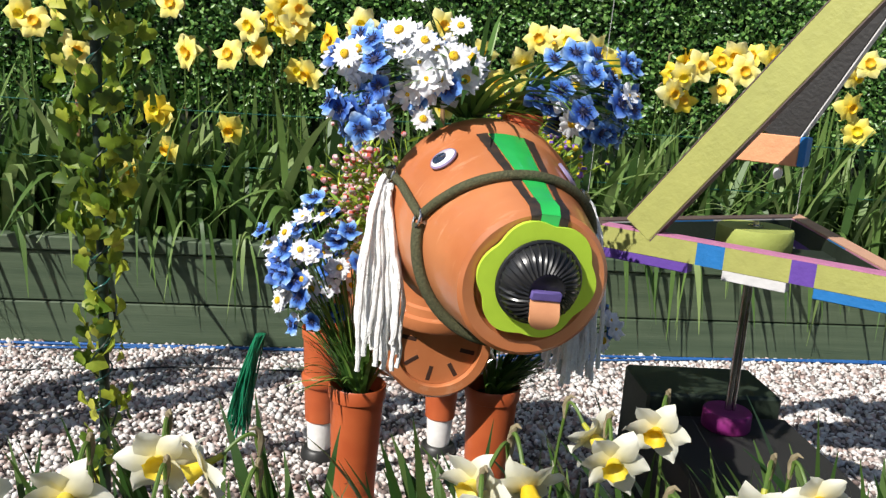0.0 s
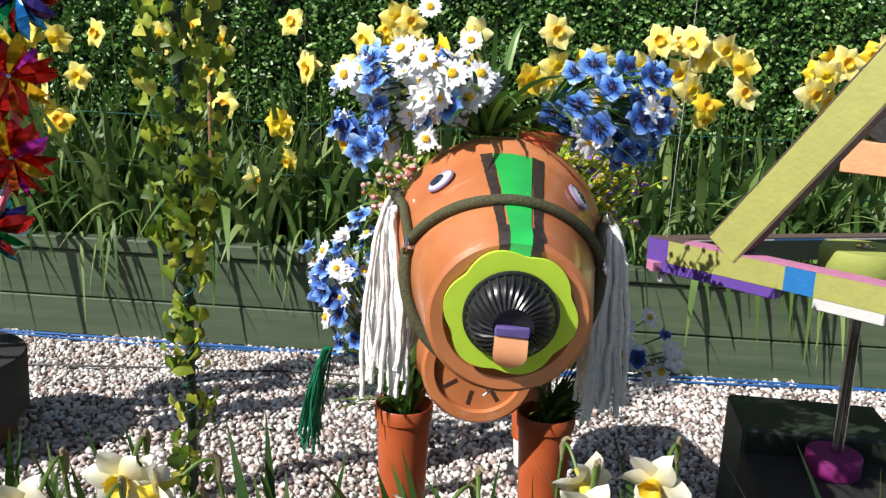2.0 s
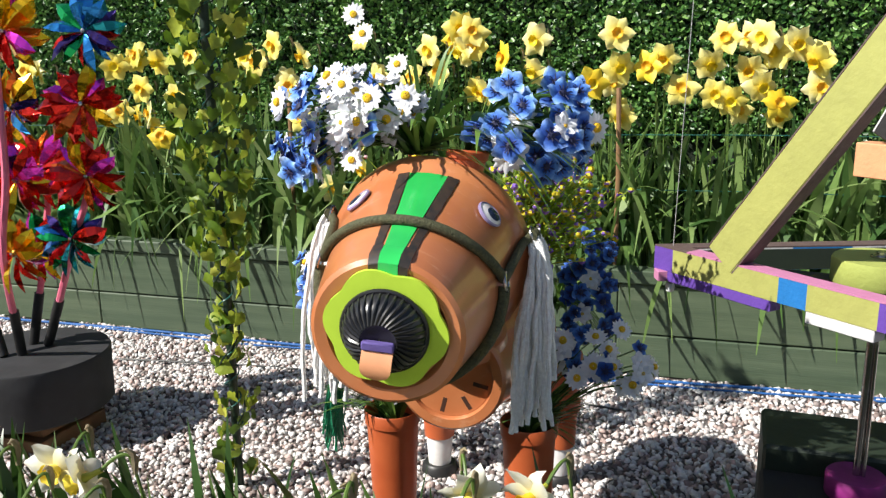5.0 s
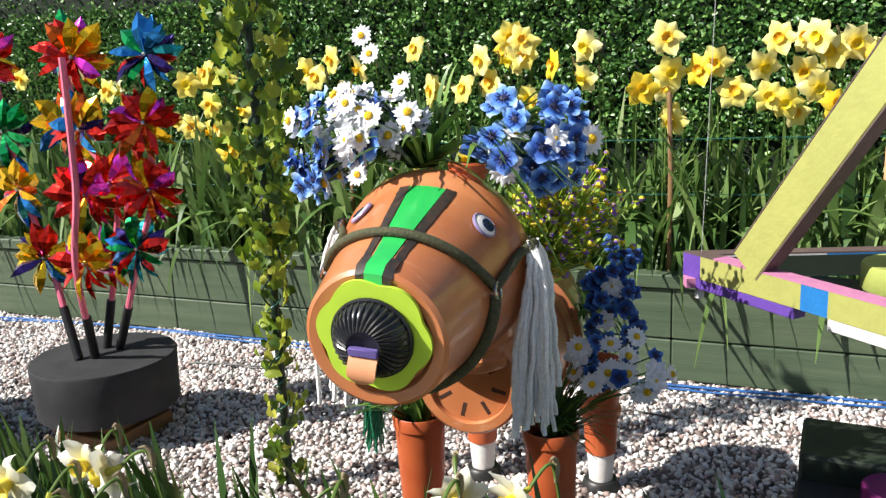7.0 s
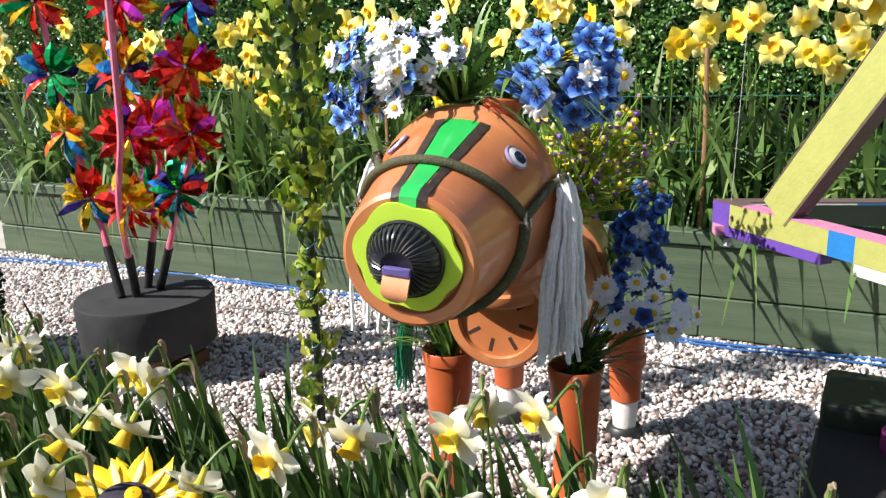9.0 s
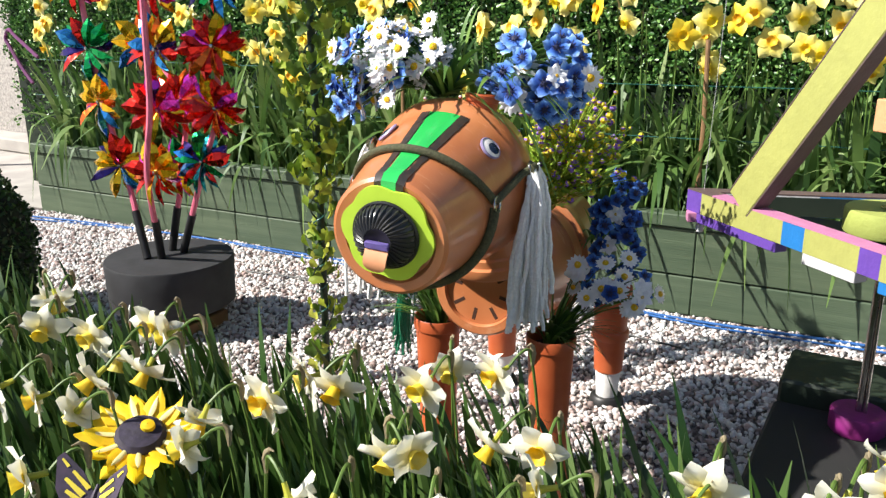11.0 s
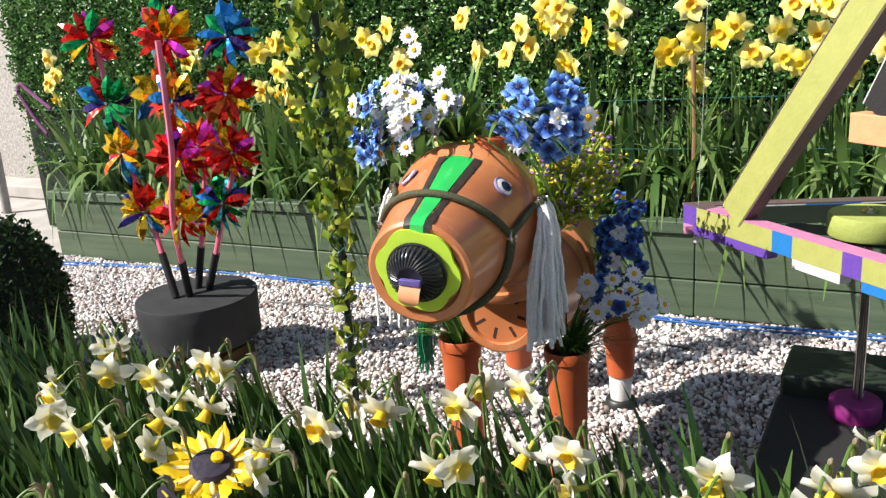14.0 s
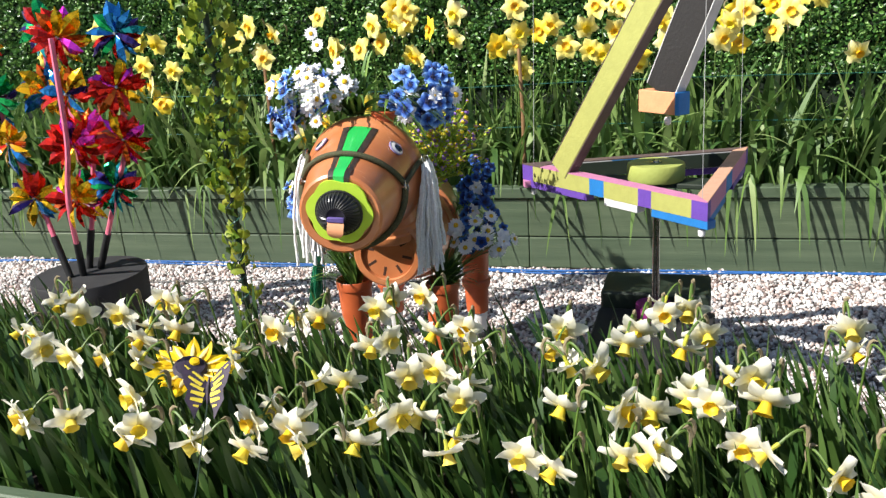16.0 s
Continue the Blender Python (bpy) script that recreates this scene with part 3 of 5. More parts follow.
def daffodil(name, label, height, nod, size, petals_mat, cup_mat, cup_len, cup_r, reflex, group, wide=0.40, tip=0.42):
    """A bloom on a bent stalk that rises from the origin; it faces -y."""
    d = thing(name, label, "flower", None, group)
    neck = Vector((0, -0.028 - 0.01 * rnd.random(), height))
    bend = Vector((0, 0.012, height + 0.02))
    stalk = arc((0.01, 0.05, 0), (0.0, 0.04, height * 0.8), bend, 7) + arc(bend, (0, 0.0, height + 0.032), neck, 5)[1:]
    part("stalk", tube(stalk, 0.0028, 6), STALK, d)
    part("sheath", tube(arc(bend + Vector((0, 0.006, -0.03)), bend + Vector((0, 0.012, 0.02)), bend + Vector((0.006, -0.012, 0.012)), 4), [0.003, 0.006, 0.005, 0.003, 0.0008], 6), PAPER, d)
    head = Matrix.Translation(neck) @ Matrix.Rotation(radians(nod), 4, "X")
    tube_len = size * 0.30
    part("neck", tube([(0, 0, 0), (0, -tube_len * 0.5, 0), (0, -tube_len, 0)], [0.0042, 0.0045, 0.0075], 8), NECK, d, m=head)
    at = head @ Matrix.Translation((0, -tube_len, 0))
    pg = Geo()
    for i in range(6):
        q = petal(size * 0.5 * rnd.uniform(0.9, 1.06), size * wide * rnd.uniform(0.9, 1.1), reflex + rnd.uniform(-0.22, 0.22), tip, rnd.uniform(-0.22, 0.22))
        pg.add(q, Matrix.Translation((0, -0.002 * (i % 2), 0)) @ Matrix.Rotation(radians(60 * i + rnd.uniform(-6, 6)), 4, "Y"))
    part("petals", pg.out(), petals_mat, d, m=at, sharp=80)
    prof = [(cup_r * 0.55, 0.0), (cup_r * 0.72, cup_len * 0.35), (cup_r * 0.85, cup_len * 0.75), (cup_r * 1.12, cup_len)]
    cup = lathe(prof, 24, lambda a, j: 1 + (0.09 * math.sin(7 * a) + 0.05 * math.sin(11 * a + 1)) * (j / 3) ** 2)
    inner = lathe([(r * 0.94, z) for r, z in reversed(prof[1:])] + [(0.0008, cup_len * 0.3)], 24)
    cg = Geo().add(cup).add(inner)
    part("trumpet", cg.out(), cup_mat, d, m=at @ Matrix.Rotation(radians(90), 4, "X"), sharp=80)
    return d


def spread(kinds, spots, ground, tall):
    """Copies of the kinds at spots (x, y, bloom height); the first use takes the original."""
    for i, (x, y, z, rz, s) in enumerate(spots):
        k = kinds[i % len(kinds)]
        s = 1.0 if i < len(kinds) else s
        h = z - ground
        m = Matrix.Translation((x, y, ground)) @ Matrix.Rotation(radians(rz), 4, "Z") @ Matrix.Rotation(radians(rnd.uniform(-1.5, 1.5)), 4, "Y")
        m = m @ Matrix.Scale(s, 4) @ Matrix.Translation((0, 0, h / s - tall))
        if i < len(kinds):
            k.matrix_basis = m
        else:
            copy_thing(k, m)


near_kinds = [daffodil("daffodil", "white daffodil with a yellow trumpet on a bent stalk", 0.42, nod, 0.097, CREAM, LEMON, cl, 0.0145, rf, "white daffodils in the low planter", 0.42)
              for nod, cl, rf in ((34, 0.022, -0.15), (14, 0.020, 0.05), (50, 0.024, -0.22), (2, 0.018, 0.10), (24, 0.022, -0.08), (62, 0.023, -0.25))]
FRONT_ROWS = [(-0.33, 0.57), (-0.45, 0.57), (-0.18, 0.57), (-0.15, 0.57), (-0.02, 0.57), (-0.02, 0.57), (0.1, 0.57), (0.23, 0.57), (-0.46, 0.58), (0.09, 0.61),
    (0.18, 0.61), (0.51, 0.61), (0.71, 0.61), (0.65, 0.62), (0.31, 0.63), (-0.21, 0.64), (0.88, 0.64), (0.51, 0.65), (0.83, 0.65), (0.13, 0.66),
    (0.17, 0.66), (0.39, 0.67), (0.89, 0.67), (0.33, 0.68), (1.07, 0.68), (1.03, 0.69), (0.42, 0.7), (0.81, 0.73), (0.5, 0.75), (0.82, 0.76), (0.86,
    0.76), (-0.48, 0.77), (0.69, 0.77), (-0.58, 0.78), (-0.04, 0.78), (0.16, 0.78), (0.22, 0.78), (-0.4, 0.79), (-0.3, 0.79), (0.98, 0.79)]
REAR_ROWS = [(0.37, 0.8), (0.49, 0.81), (0.93, 0.81), (0.43, 0.82), (1.07, 0.83), (-0.65, 0.84), (0.94, 0.84), (-0.08, 0.85), (-0.35, 0.86), (1.05, 0.86), (1.02,
    0.88), (0.28, 0.89), (0.75, 0.89), (0.69, 0.9), (0.23, 0.91), (0.48, 0.91), (-0.28, 0.92), (-0.02, 0.93), (-0.58, 0.94), (-0.39, 0.94), (0.65,
    0.95), (-0.49, 0.97), (0.36, 1.0), (0.44, 1.01), (0.66, 1.01), (0.91, 1.01), (0.06, 1.02), (-0.0, 1.03), (0.79, 1.03), (-0.41, 1.04), (-0.35,
    1.04), (-0.71, 1.06), (0.96, 1.06), (0.18, 1.09), (0.81, 1.09), (0.87, 1.13), (0.18, 1.18), (0.86, 1.22), (0.93, 1.23), (0.28, 1.18)]
spots = []


def bloom_at(x, y, z, rz, s):
    """A spot whose bloom, not its stalk, stands at x, y."""
    a = radians(rz)
    return (x - 0.055 * s * math.sin(a), y + 0.055 * s * math.cos(a), z, rz, s)


for x, y in FRONT_ROWS + REAR_ROWS:
    spots.append(bloom_at(x, y, min(0.66, 0.57 + 0.24 * (y - 0.55)) + rnd.uniform(-0.012, 0.012), rnd.choice((rnd.uniform(-70, 10), rnd.uniform(-40, 75))), rnd.uniform(0.88, 1.12)))
for i in range(46):
    x = rnd.choice((rnd.uniform(-2.3, -0.8), rnd.uniform(1.15, 2.4)))
    y = rnd.uniform(0.64, 1.15)
    spots.append(bloom_at(x, y, 0.53 + 0.2 * (y - 0.5) + rnd.uniform(-0.03, 0.03), rnd.uniform(-75, 75), rnd.uniform(0.85, 1.1)))
spread(near_kinds, spots, 0.27, 0.42)

back_kinds = [daffodil("daffodil", "tall yellow daffodil with a golden cup", 1.0, nod, 0.132, PALE_YELLOW, cup, cl, 0.018, rf, "yellow daffodils in the tall planter", 0.46, 0.40)
              for nod, cup, cl, rf in ((-4, CUP_ORANGE, 0.014, -0.04), (8, TRUMPET, 0.018, -0.08), (-16, CUP_ORANGE, 0.012, 0.0), (22, TRUMPET, 0.022, -0.12), (0, TRUMPET, 0.016, 0.02))]
LEFT_ROW = [(-3.98, 1.08), (-3.82, 1.23), (-3.74, 1.12), (-3.74, 1.0), (-3.2, 1.26), (-2.65, 1.18), (-2.25, 1.3), (-2.23, 1.04), (-2.16, 1.2), (-2.14, 1.0),
    (-2.05, 1.24), (-2.03, 1.1), (-2.0, 0.99), (-1.94, 0.88), (-1.92, 1.23), (-1.87, 1.07), (-1.77, 1.24), (-1.52, 1.24), (-1.43, 1.2), (-1.34, 1.28),
    (-1.32, 1.11), (-1.24, 0.97), (-1.23, 1.25), (-1.13, 0.68), (-1.03, 0.92), (-0.98, 1.3), (-0.98, 0.78), (-0.98, 0.89), (-0.89, 1.13), (-0.76,
    1.13), (-0.75, 0.87), (-0.67, 1.25), (-0.62, 1.16), (-0.57, 1.34), (-0.56, 1.26), (-0.51, 1.32), (-0.5, 1.25)]
RIGHT_ROW = [(-0.45, 1.1), (-0.38, 1.22), (-0.27, 1.29), (-0.26, 1.18), (-0.05, 1.12), (0.05, 1.3), (0.06, 1.18), (0.08, 1.01), (0.17, 1.18), (0.24, 1.21), (0.27,
    1.09), (0.38, 1.2), (0.41, 1.08), (0.45, 1.28), (0.48, 1.06), (0.53, 1.18), (0.57, 1.28), (0.57, 1.11), (0.62, 1.04), (0.62, 1.23), (0.69, 1.26),
    (0.74, 1.21), (0.77, 1.1), (1.02, 1.11), (1.04, 1.19), (1.12, 1.22), (1.25, 1.12), (1.29, 1.29), (1.32, 1.21), (1.43, 1.28), (1.59, 1.03), (1.7,
    1.32), (1.71, 1.4), (1.8, 1.1), (1.86, 1.27), (1.87, 1.0)]
spots = []
for x, z in LEFT_ROW + RIGHT_ROW:
    x = max(x, -3.75)
    rz, k = rnd.uniform(-50, 30), rnd.uniform(0.92, 1.06)
    spots.append(bloom_at(x, 3.40 + LINE_SLOPE * x + rnd.uniform(-0.01, 0.03), z + 0.004, rz, k))
    if rnd.random() < 0.40:
        spots.append(bloom_at(x + rnd.uniform(-0.06, 0.06), 3.46 + LINE_SLOPE * x, z + rnd.uniform(-0.07, 0.05), rnd.uniform(-60, 50), rnd.uniform(0.82, 0.98)))
spread(back_kinds, spots, 0.37, 1.0)

cane = part("bamboo_cane", tube([(0.075, 3.37, 0.36), (0.078, 3.365, 0.8), (0.07, 3.36, 1.11)], 0.0095, 9), CANE)
tagged(cane, "thin brown bamboo cane stuck in the tall planter", "cane")
cane = part("bamboo_cane", tube([(-1.32, 3.34, 0.36), (-1.315, 3.34, 1.13)], 0.009, 9), CANE)
tagged(cane, "short brown bamboo cane stuck in the tall planter", "cane")
for z in (0.72, 0.93):
    wire = part("wire", tube([(x, FACE_Y + LINE_SLOPE * x + 0.10, z + 0.008 * math.sin(x * 2)) for x in np.linspace(-3.9, 2.8, 24)], 0.0016, 5), TEAL)
    tagged(wire, "thin green wire strung along the planter to hold the leaves", "wire")

# ---------------------------------------------------------------- the flower-pot horse
HORSE = Matrix.Translation((-0.06, 2.0, 0)) @ Matrix.Rotation(radians(8), 4, "Z")
horse = thing("flowerpot_horse", "horse built of terracotta flower pots with a white wool mane", "garden ornament", HORSE)


def pot_upright(r0, r1, h, rim=0.022, lip=0.004, wall=0.004):
    """Outer and inner profile of an upright pot from z 0 to h, foot radius r0, mouth r1."""
    k = r0 + (r1 - lip - r0) * (h - rim) / h
    return [(0.001, 0.0), (r0 - 0.004, 0.0), (r0, 0.004), (k, h - rim - 0.002), (k + lip, h - rim), (r1, h - 0.003), (r1 - 0.002, h), (r1 - wall, h - 0.001),
            (k - wall, h - rim), (r0 * 0.98, h * 0.55), (0.001, h * 0.55)]


def leg(x, y, top, rear):
    tall = 0.285 if rear else 0.245
    lg = part("leg", lathe(pot_upright(0.045 if rear else 0.048, 0.062, tall, 0.03), 36), TERRA_RED, horse, m=Matrix.Translation((x, y, top - tall)))
    low = top - tall
    if rear:
        # a second rim where the nested pot ends, then sock and hoof
        part("rim", lathe([(0.0505, 0.112), (0.0565, 0.113), (0.0585, 0.118), (0.0590, 0.140), (0.0570, 0.143), (0.0525, 0.146)], 36), TERRA_RED, lg)
        part("sock", lathe([(0.001, 0.145), (0.038, 0.128), (0.040, 0.12), (0.034, 0.03), (0.001, 0.03)], 30), SOCK, lg, "white painted sock", m=Matrix.Translation((0, 0, -low)))
        part("hoof", lathe([(0.001, 0.034), (0.046, 0.034), (0.052, 0.028), (0.056, 0.006), (0.052, 0.0), (0.001, 0.0)], 30), HOOF, lg, "black saucer hoof", m=Matrix.Translation((0, 0, -low)))
    else:
        part("lower_pot", lathe([(0.001, low + 0.012), (0.045, low + 0.012), (0.0475, low + 0.006), (0.0605, 0.055), (0.0645, 0.052), (0.067, 0.028), (0.064, 0.027), (0.001, 0.027)], 36),
             TERRA_RED, lg, m=Matrix.Translation((0, 0, -low)))
        part("hoof", lathe([(0.001, 0.028), (0.064, 0.0265), (0.068, 0.022), (0.070, 0.004), (0.066, 0.0), (0.001, 0.0)], 30), HOOF, lg, "black saucer hoof", m=Matrix.Translation((0, 0, -low)))
        crack = tube([Vector((0.0485 * math.sin(a), -0.0485 * math.cos(a), 0.035 + 0.003 * math.sin(a * 17))) for a in np.linspace(-0.5, 0.35, 9)], 0.0012, 5)
        part("crack", crack, SLOT, lg)
    part("soil", lathe([(0.001, 0.215), (0.046, 0.215), (0.046, 0.20), (0.001, 0.20)], 24), SOIL, lg)
    return lg


leg(-0.15, -0.24, 0.487, False)
leg(0.15, -0.24, 0.480, False)
leg(-0.18, 0.385, 0.405, True)
leg(0.18, 0.385, 0.405, True)

# body: two pots mouth to mouth on their sides, feet outward
BODY = Matrix.Translation((0.0, -0.345, 0.605)) @ Matrix.Rotation(radians(-90), 4, "X")
front_pot = lathe([(0.062, 0.014), (0.085, 0.014), (0.088, 0.0), (0.106, 0.0), (0.112, 0.006), (0.114, 0.018), (0.110, 0.022), (0.166, 0.25), (0.172, 0.252), (0.178, 0.29), (0.175, 0.292), (0.12, 0.292), (0.001, 0.292)], 56)
body = part("body", front_pot, TERRA, horse, m=BODY)
part("base_plate", lathe([(0.001, 0.012), (0.0845, 0.012), (0.0845, 0.03), (0.001, 0.03)], 40), TERRA, body)
rear_pot = lathe([(0.001, 0.297), (0.12, 0.297), (0.186, 0.298), (0.191, 0.302), (0.188, 0.345), (0.180, 0.348), (0.130, 0.66), (0.122, 0.668), (0.001, 0.668)], 56)
part("hindquarters", rear_pot, TERRA, horse, m=BODY)
for k in range(8):
    a = radians(45 * k + 14)
    v, f = box(-0.0058, 0.046, 0.0, 0.0058, 0.080, 0.004, 0.0018)
    part("drain_slot", (v, f), SLOT, body, m=Matrix.Rotation(a, 4, "Z") @ Matrix.Translation((0, 0, 0.0115)), smooth=False)

# neck: an upturned pot with two stepped rings
neck = lathe([(0.001, 0.0), (0.088, 0.0), (0.104, 0.004), (0.108, 0.010), (0.106, 0.030), (0.098, 0.034), (0.096, 0.05), (0.090, 0.054), (0.085, 0.16), (0.08, 0.24), (0.001, 0.24)], 48)
part("neck", neck, TERRA, horse, m=Matrix.Translation((0.0, -0.275, 0.655)) @ Matrix.Rotation(radians(10), 4, "X"))

# head, in its own axes: nose towards -y, crown up
HEAD = Matrix.Translation((0.013, 1.543, 0.920)) @ Matrix.Rotation(radians(8.9), 4, "Z") @ Matrix.Rotation(radians(7.0), 4, "X") @ Matrix.Rotation(radians(5.0), 4, "Y")
TO_HORSE = HORSE.inverted() @ HEAD
NOSE = Matrix.Rotation(radians(90), 4, "X")


def skin(y):
    """Radius of the head pot at the distance y along its axis."""
    return 0.113 + (y + 0.355) / 0.245 * 0.046


head_prof = [(0.001, 0.372), (0.080, 0.372), (0.086, 0.384), (0.102, 0.386), (0.1085, 0.381), (0.1115, 0.364), (skin(-0.35), 0.352), (skin(-0.25), 0.25), (skin(-0.14), 0.14),
             (0.161, 0.118), (0.167, 0.112), (0.171, 0.078), (0.169, 0.070), (0.158, 0.068), (0.150, 0.03), (0.128, -0.05), (0.120, -0.058), (0.001, -0.058)]
head = part("head", lathe(head_prof, 72), TERRA, horse, "pale terracotta pot head", m=TO_HORSE @ NOSE)


def on_head(a, y, lift=0.0):
    """Head axes: a degrees round from the crown (towards +x), y along the axis."""
    r = (skin(y) if y < -0.115 else 0.168) + lift
    return Vector((r * math.sin(radians(a)), y, r * math.cos(radians(a))))


def head_part(name, piece, material, label="", smooth=True, m=None, sharp=40):
    return part(name, piece, material, head, label, m=NOSE.inverted() @ (m or Matrix()), smooth=smooth, sharp=sharp)


def band(a0, a1, y0, y1, lift, n=10, w0=1.0, w1=1.0, jag=0.0):
    v, f = [], []
    for i in range(n + 1):
        y = y0 + (y1 - y0) * i / n
        w = w0 + (w1 - w0) * i / n
        j0, j1 = (rnd.uniform(-jag, jag), rnd.uniform(-jag, jag)) if jag else (0, 0)
        for k in range(5):
            v.append(on_head((a0 + j0) * w + ((a1 + j1) - (a0 + j0)) * w * k / 4, y, lift))
    for i in range(n):
        for k in range(4):
            q = i * 5 + k
            f.append((q, q + 1, q + 6, q + 5))
    return v, f


head_part("blaze", band(-11.5, 11.5, -0.116, -0.352, 0.0016, w0=1.0, w1=0.62), TAPE_GREEN, "shiny green tape blaze")
for s in (-1, 1):
    head_part("blaze_edge", band(s * 11.4, s * 18.5, -0.116, -0.352, 0.0018, w0=1.0, w1=0.78, n=26, jag=0.4), TAPE_BLACK, "black marker line")
    v = [(s * x, -0.3885, z) for x, z in ((0.013, 0.082), (0.013, 0.1035), (0.027, 0.100), (0.026, 0.080))]
    head_part("blaze_end", (v, [(0, 1, 2, 3)]), TAPE_BLACK, smooth=False)
    v = [(s * x, y, z) for x, y, z in ((0.0135, -0.3890, 0.1025), (0.0275, -0.3890, 0.0985), (0.029, -0.376, 0.1095), (0.0142, -0.376, 0.1132), (0.0295, -0.351, 0.1125), (0.0145, -0.351, 0.1158))]
    head_part("blaze_end", (v, [(0, 1, 2, 3), (3, 2, 4, 5)]), TAPE_BLACK)
    # eyes
    c = on_head(s * 43, -0.165, 0.001)
    nrm = Vector((c.x, -0.02, c.z)).normalized()
    em = Matrix.Translation(c) @ nrm.to_track_quat("Z", "Y").to_matrix().to_4x4()
    eye = head_part("eye", lathe([(0.0225, 0.0), (0.0225, 0.003), (0.020, 0.005), (0.001, 0.0065)], 32), EYE_WHITE, "white plastic googly eye", m=em)
    part("eye_ring", lathe([(0.0225, 0.0), (0.0235, 0.003), (0.0215, 0.0055), (0.0205, 0.0035)], 32), EYE_RING, eye)
    part("pupil", lathe([(0.0125, 0.0045), (0.012, 0.0072), (0.001, 0.0085)], 28), EYE_DARK, eye, m=Matrix.Translation((0.003 * s, -0.004, 0)))

head_part("blaze_end", ([(-0.013, -0.389, 0.08), (0.013, -0.389, 0.08), (0.0135, -0.389, 0.104), (-0.0135, -0.389, 0.104)], [(0, 1, 2, 3)]), TAPE_GREEN, smooth=False)
head_part("blaze_end", ([(-0.0135, -0.3892, 0.103), (0.0135, -0.3892, 0.103), (0.0142, -0.376, 0.113), (-0.0142, -0.376, 0.113), (0.0145, -0.352, 0.1155), (-0.0145, -0.352, 0.1155)], [(0, 1, 2, 3), (3, 2, 4, 5)]), TAPE_GREEN)

# flower shaped muzzle, tyre nose and tongue
mz = Geo()
ring = []
for i in range(96):
    a = 2 * math.pi * i / 96
    ring.append((0.0770 + 0.0100 * math.sqrt(math.cos(3 * a + 0.35) ** 2 + 0.05), a))
v = [(r * math.cos(a), r * math.sin(a), z) for z in (0.0, 0.007) for r, a in ring] + [(0, 0, 0), (0, 0, 0.007)]
f = [(i, (i + 1) % 96, 96 + (i + 1) % 96, 96 + i) for i in range(96)] + [(192, (i + 1) % 96, i) for i in range(96)] + [(193, 96 + i, 96 + (i + 1) % 96) for i in range(96)]
front = Matrix.Translation((0, -0.387, 0.010)) @ Matrix.Rotation(radians(90), 4, "X")
muzzle = head_part("muzzle", (v, f), LIME, "lime green flower-shaped foam muzzle", m=front)
tyre = part("nose", lathe([(0.056, 0.007), (0.0575, 0.012), (0.055, 0.020), (0.047, 0.032), (0.036, 0.040), (0.024, 0.044), (0.019, 0.041), (0.001, 0.039)], 48), RUBBER, muzzle, "black toy tyre nose")
part("rim", tube([(0.0585 * math.cos(a), 0.0585 * math.sin(a), 0.012) for a in np.linspace(0, 2 * math.pi, 49)], 0.0036, 8, False), RUBBER, tyre)
for k in range(34):
    a = 2 * math.pi * k / 34
    rib = tube([(0.0565 * math.cos(a), 0.0565 * math.sin(a), 0.014), (0.050 * math.cos(a + 0.03), 0.050 * math.sin(a + 0.03), 0.0305), (0.038 * math.cos(a + 0.12), 0.038 * math.sin(a + 0.12), 0.0405),
                (0.025 * math.cos(a + 0.25), 0.025 * math.sin(a + 0.25), 0.0450)], 0.0024, 5)
    part("tread", rib, RUBBER, tyre)
tv, tf = [], []
for i in range(9):
    u = i / 8
    w = 0.021 * (1 if u < 0.55 else math.sqrt(max(0.03, 1 - ((u - 0.55) / 0.46) ** 2)))
    yy, zz = -0.010 - 0.042 * u, 0.041 + 0.013 * math.sin(u * 2.6)
    for s in (-1, 1):
        for t in (0, 0.004):
            tv.append((s * w, yy, zz + t))
for i in range(8):
    q = i * 4
    tf += [(q, q + 4, q + 6, q + 2), (q + 1, q + 3, q + 7, q + 5), (q, q + 1, q + 5, q + 4), (q + 2, q + 6, q + 7, q + 3)]
tf += [(0, 2, 3, 1), (32, 33, 35, 34)]
tongue = part("tongue", (tv, tf), TONGUE, muzzle, "tan foam tongue", sharp=50)
part("lip", box(-0.022, -0.012, 0.040, 0.022, 0.001, 0.050, 0.002), PURPLE_FELT, muzzle, "purple felt strip")

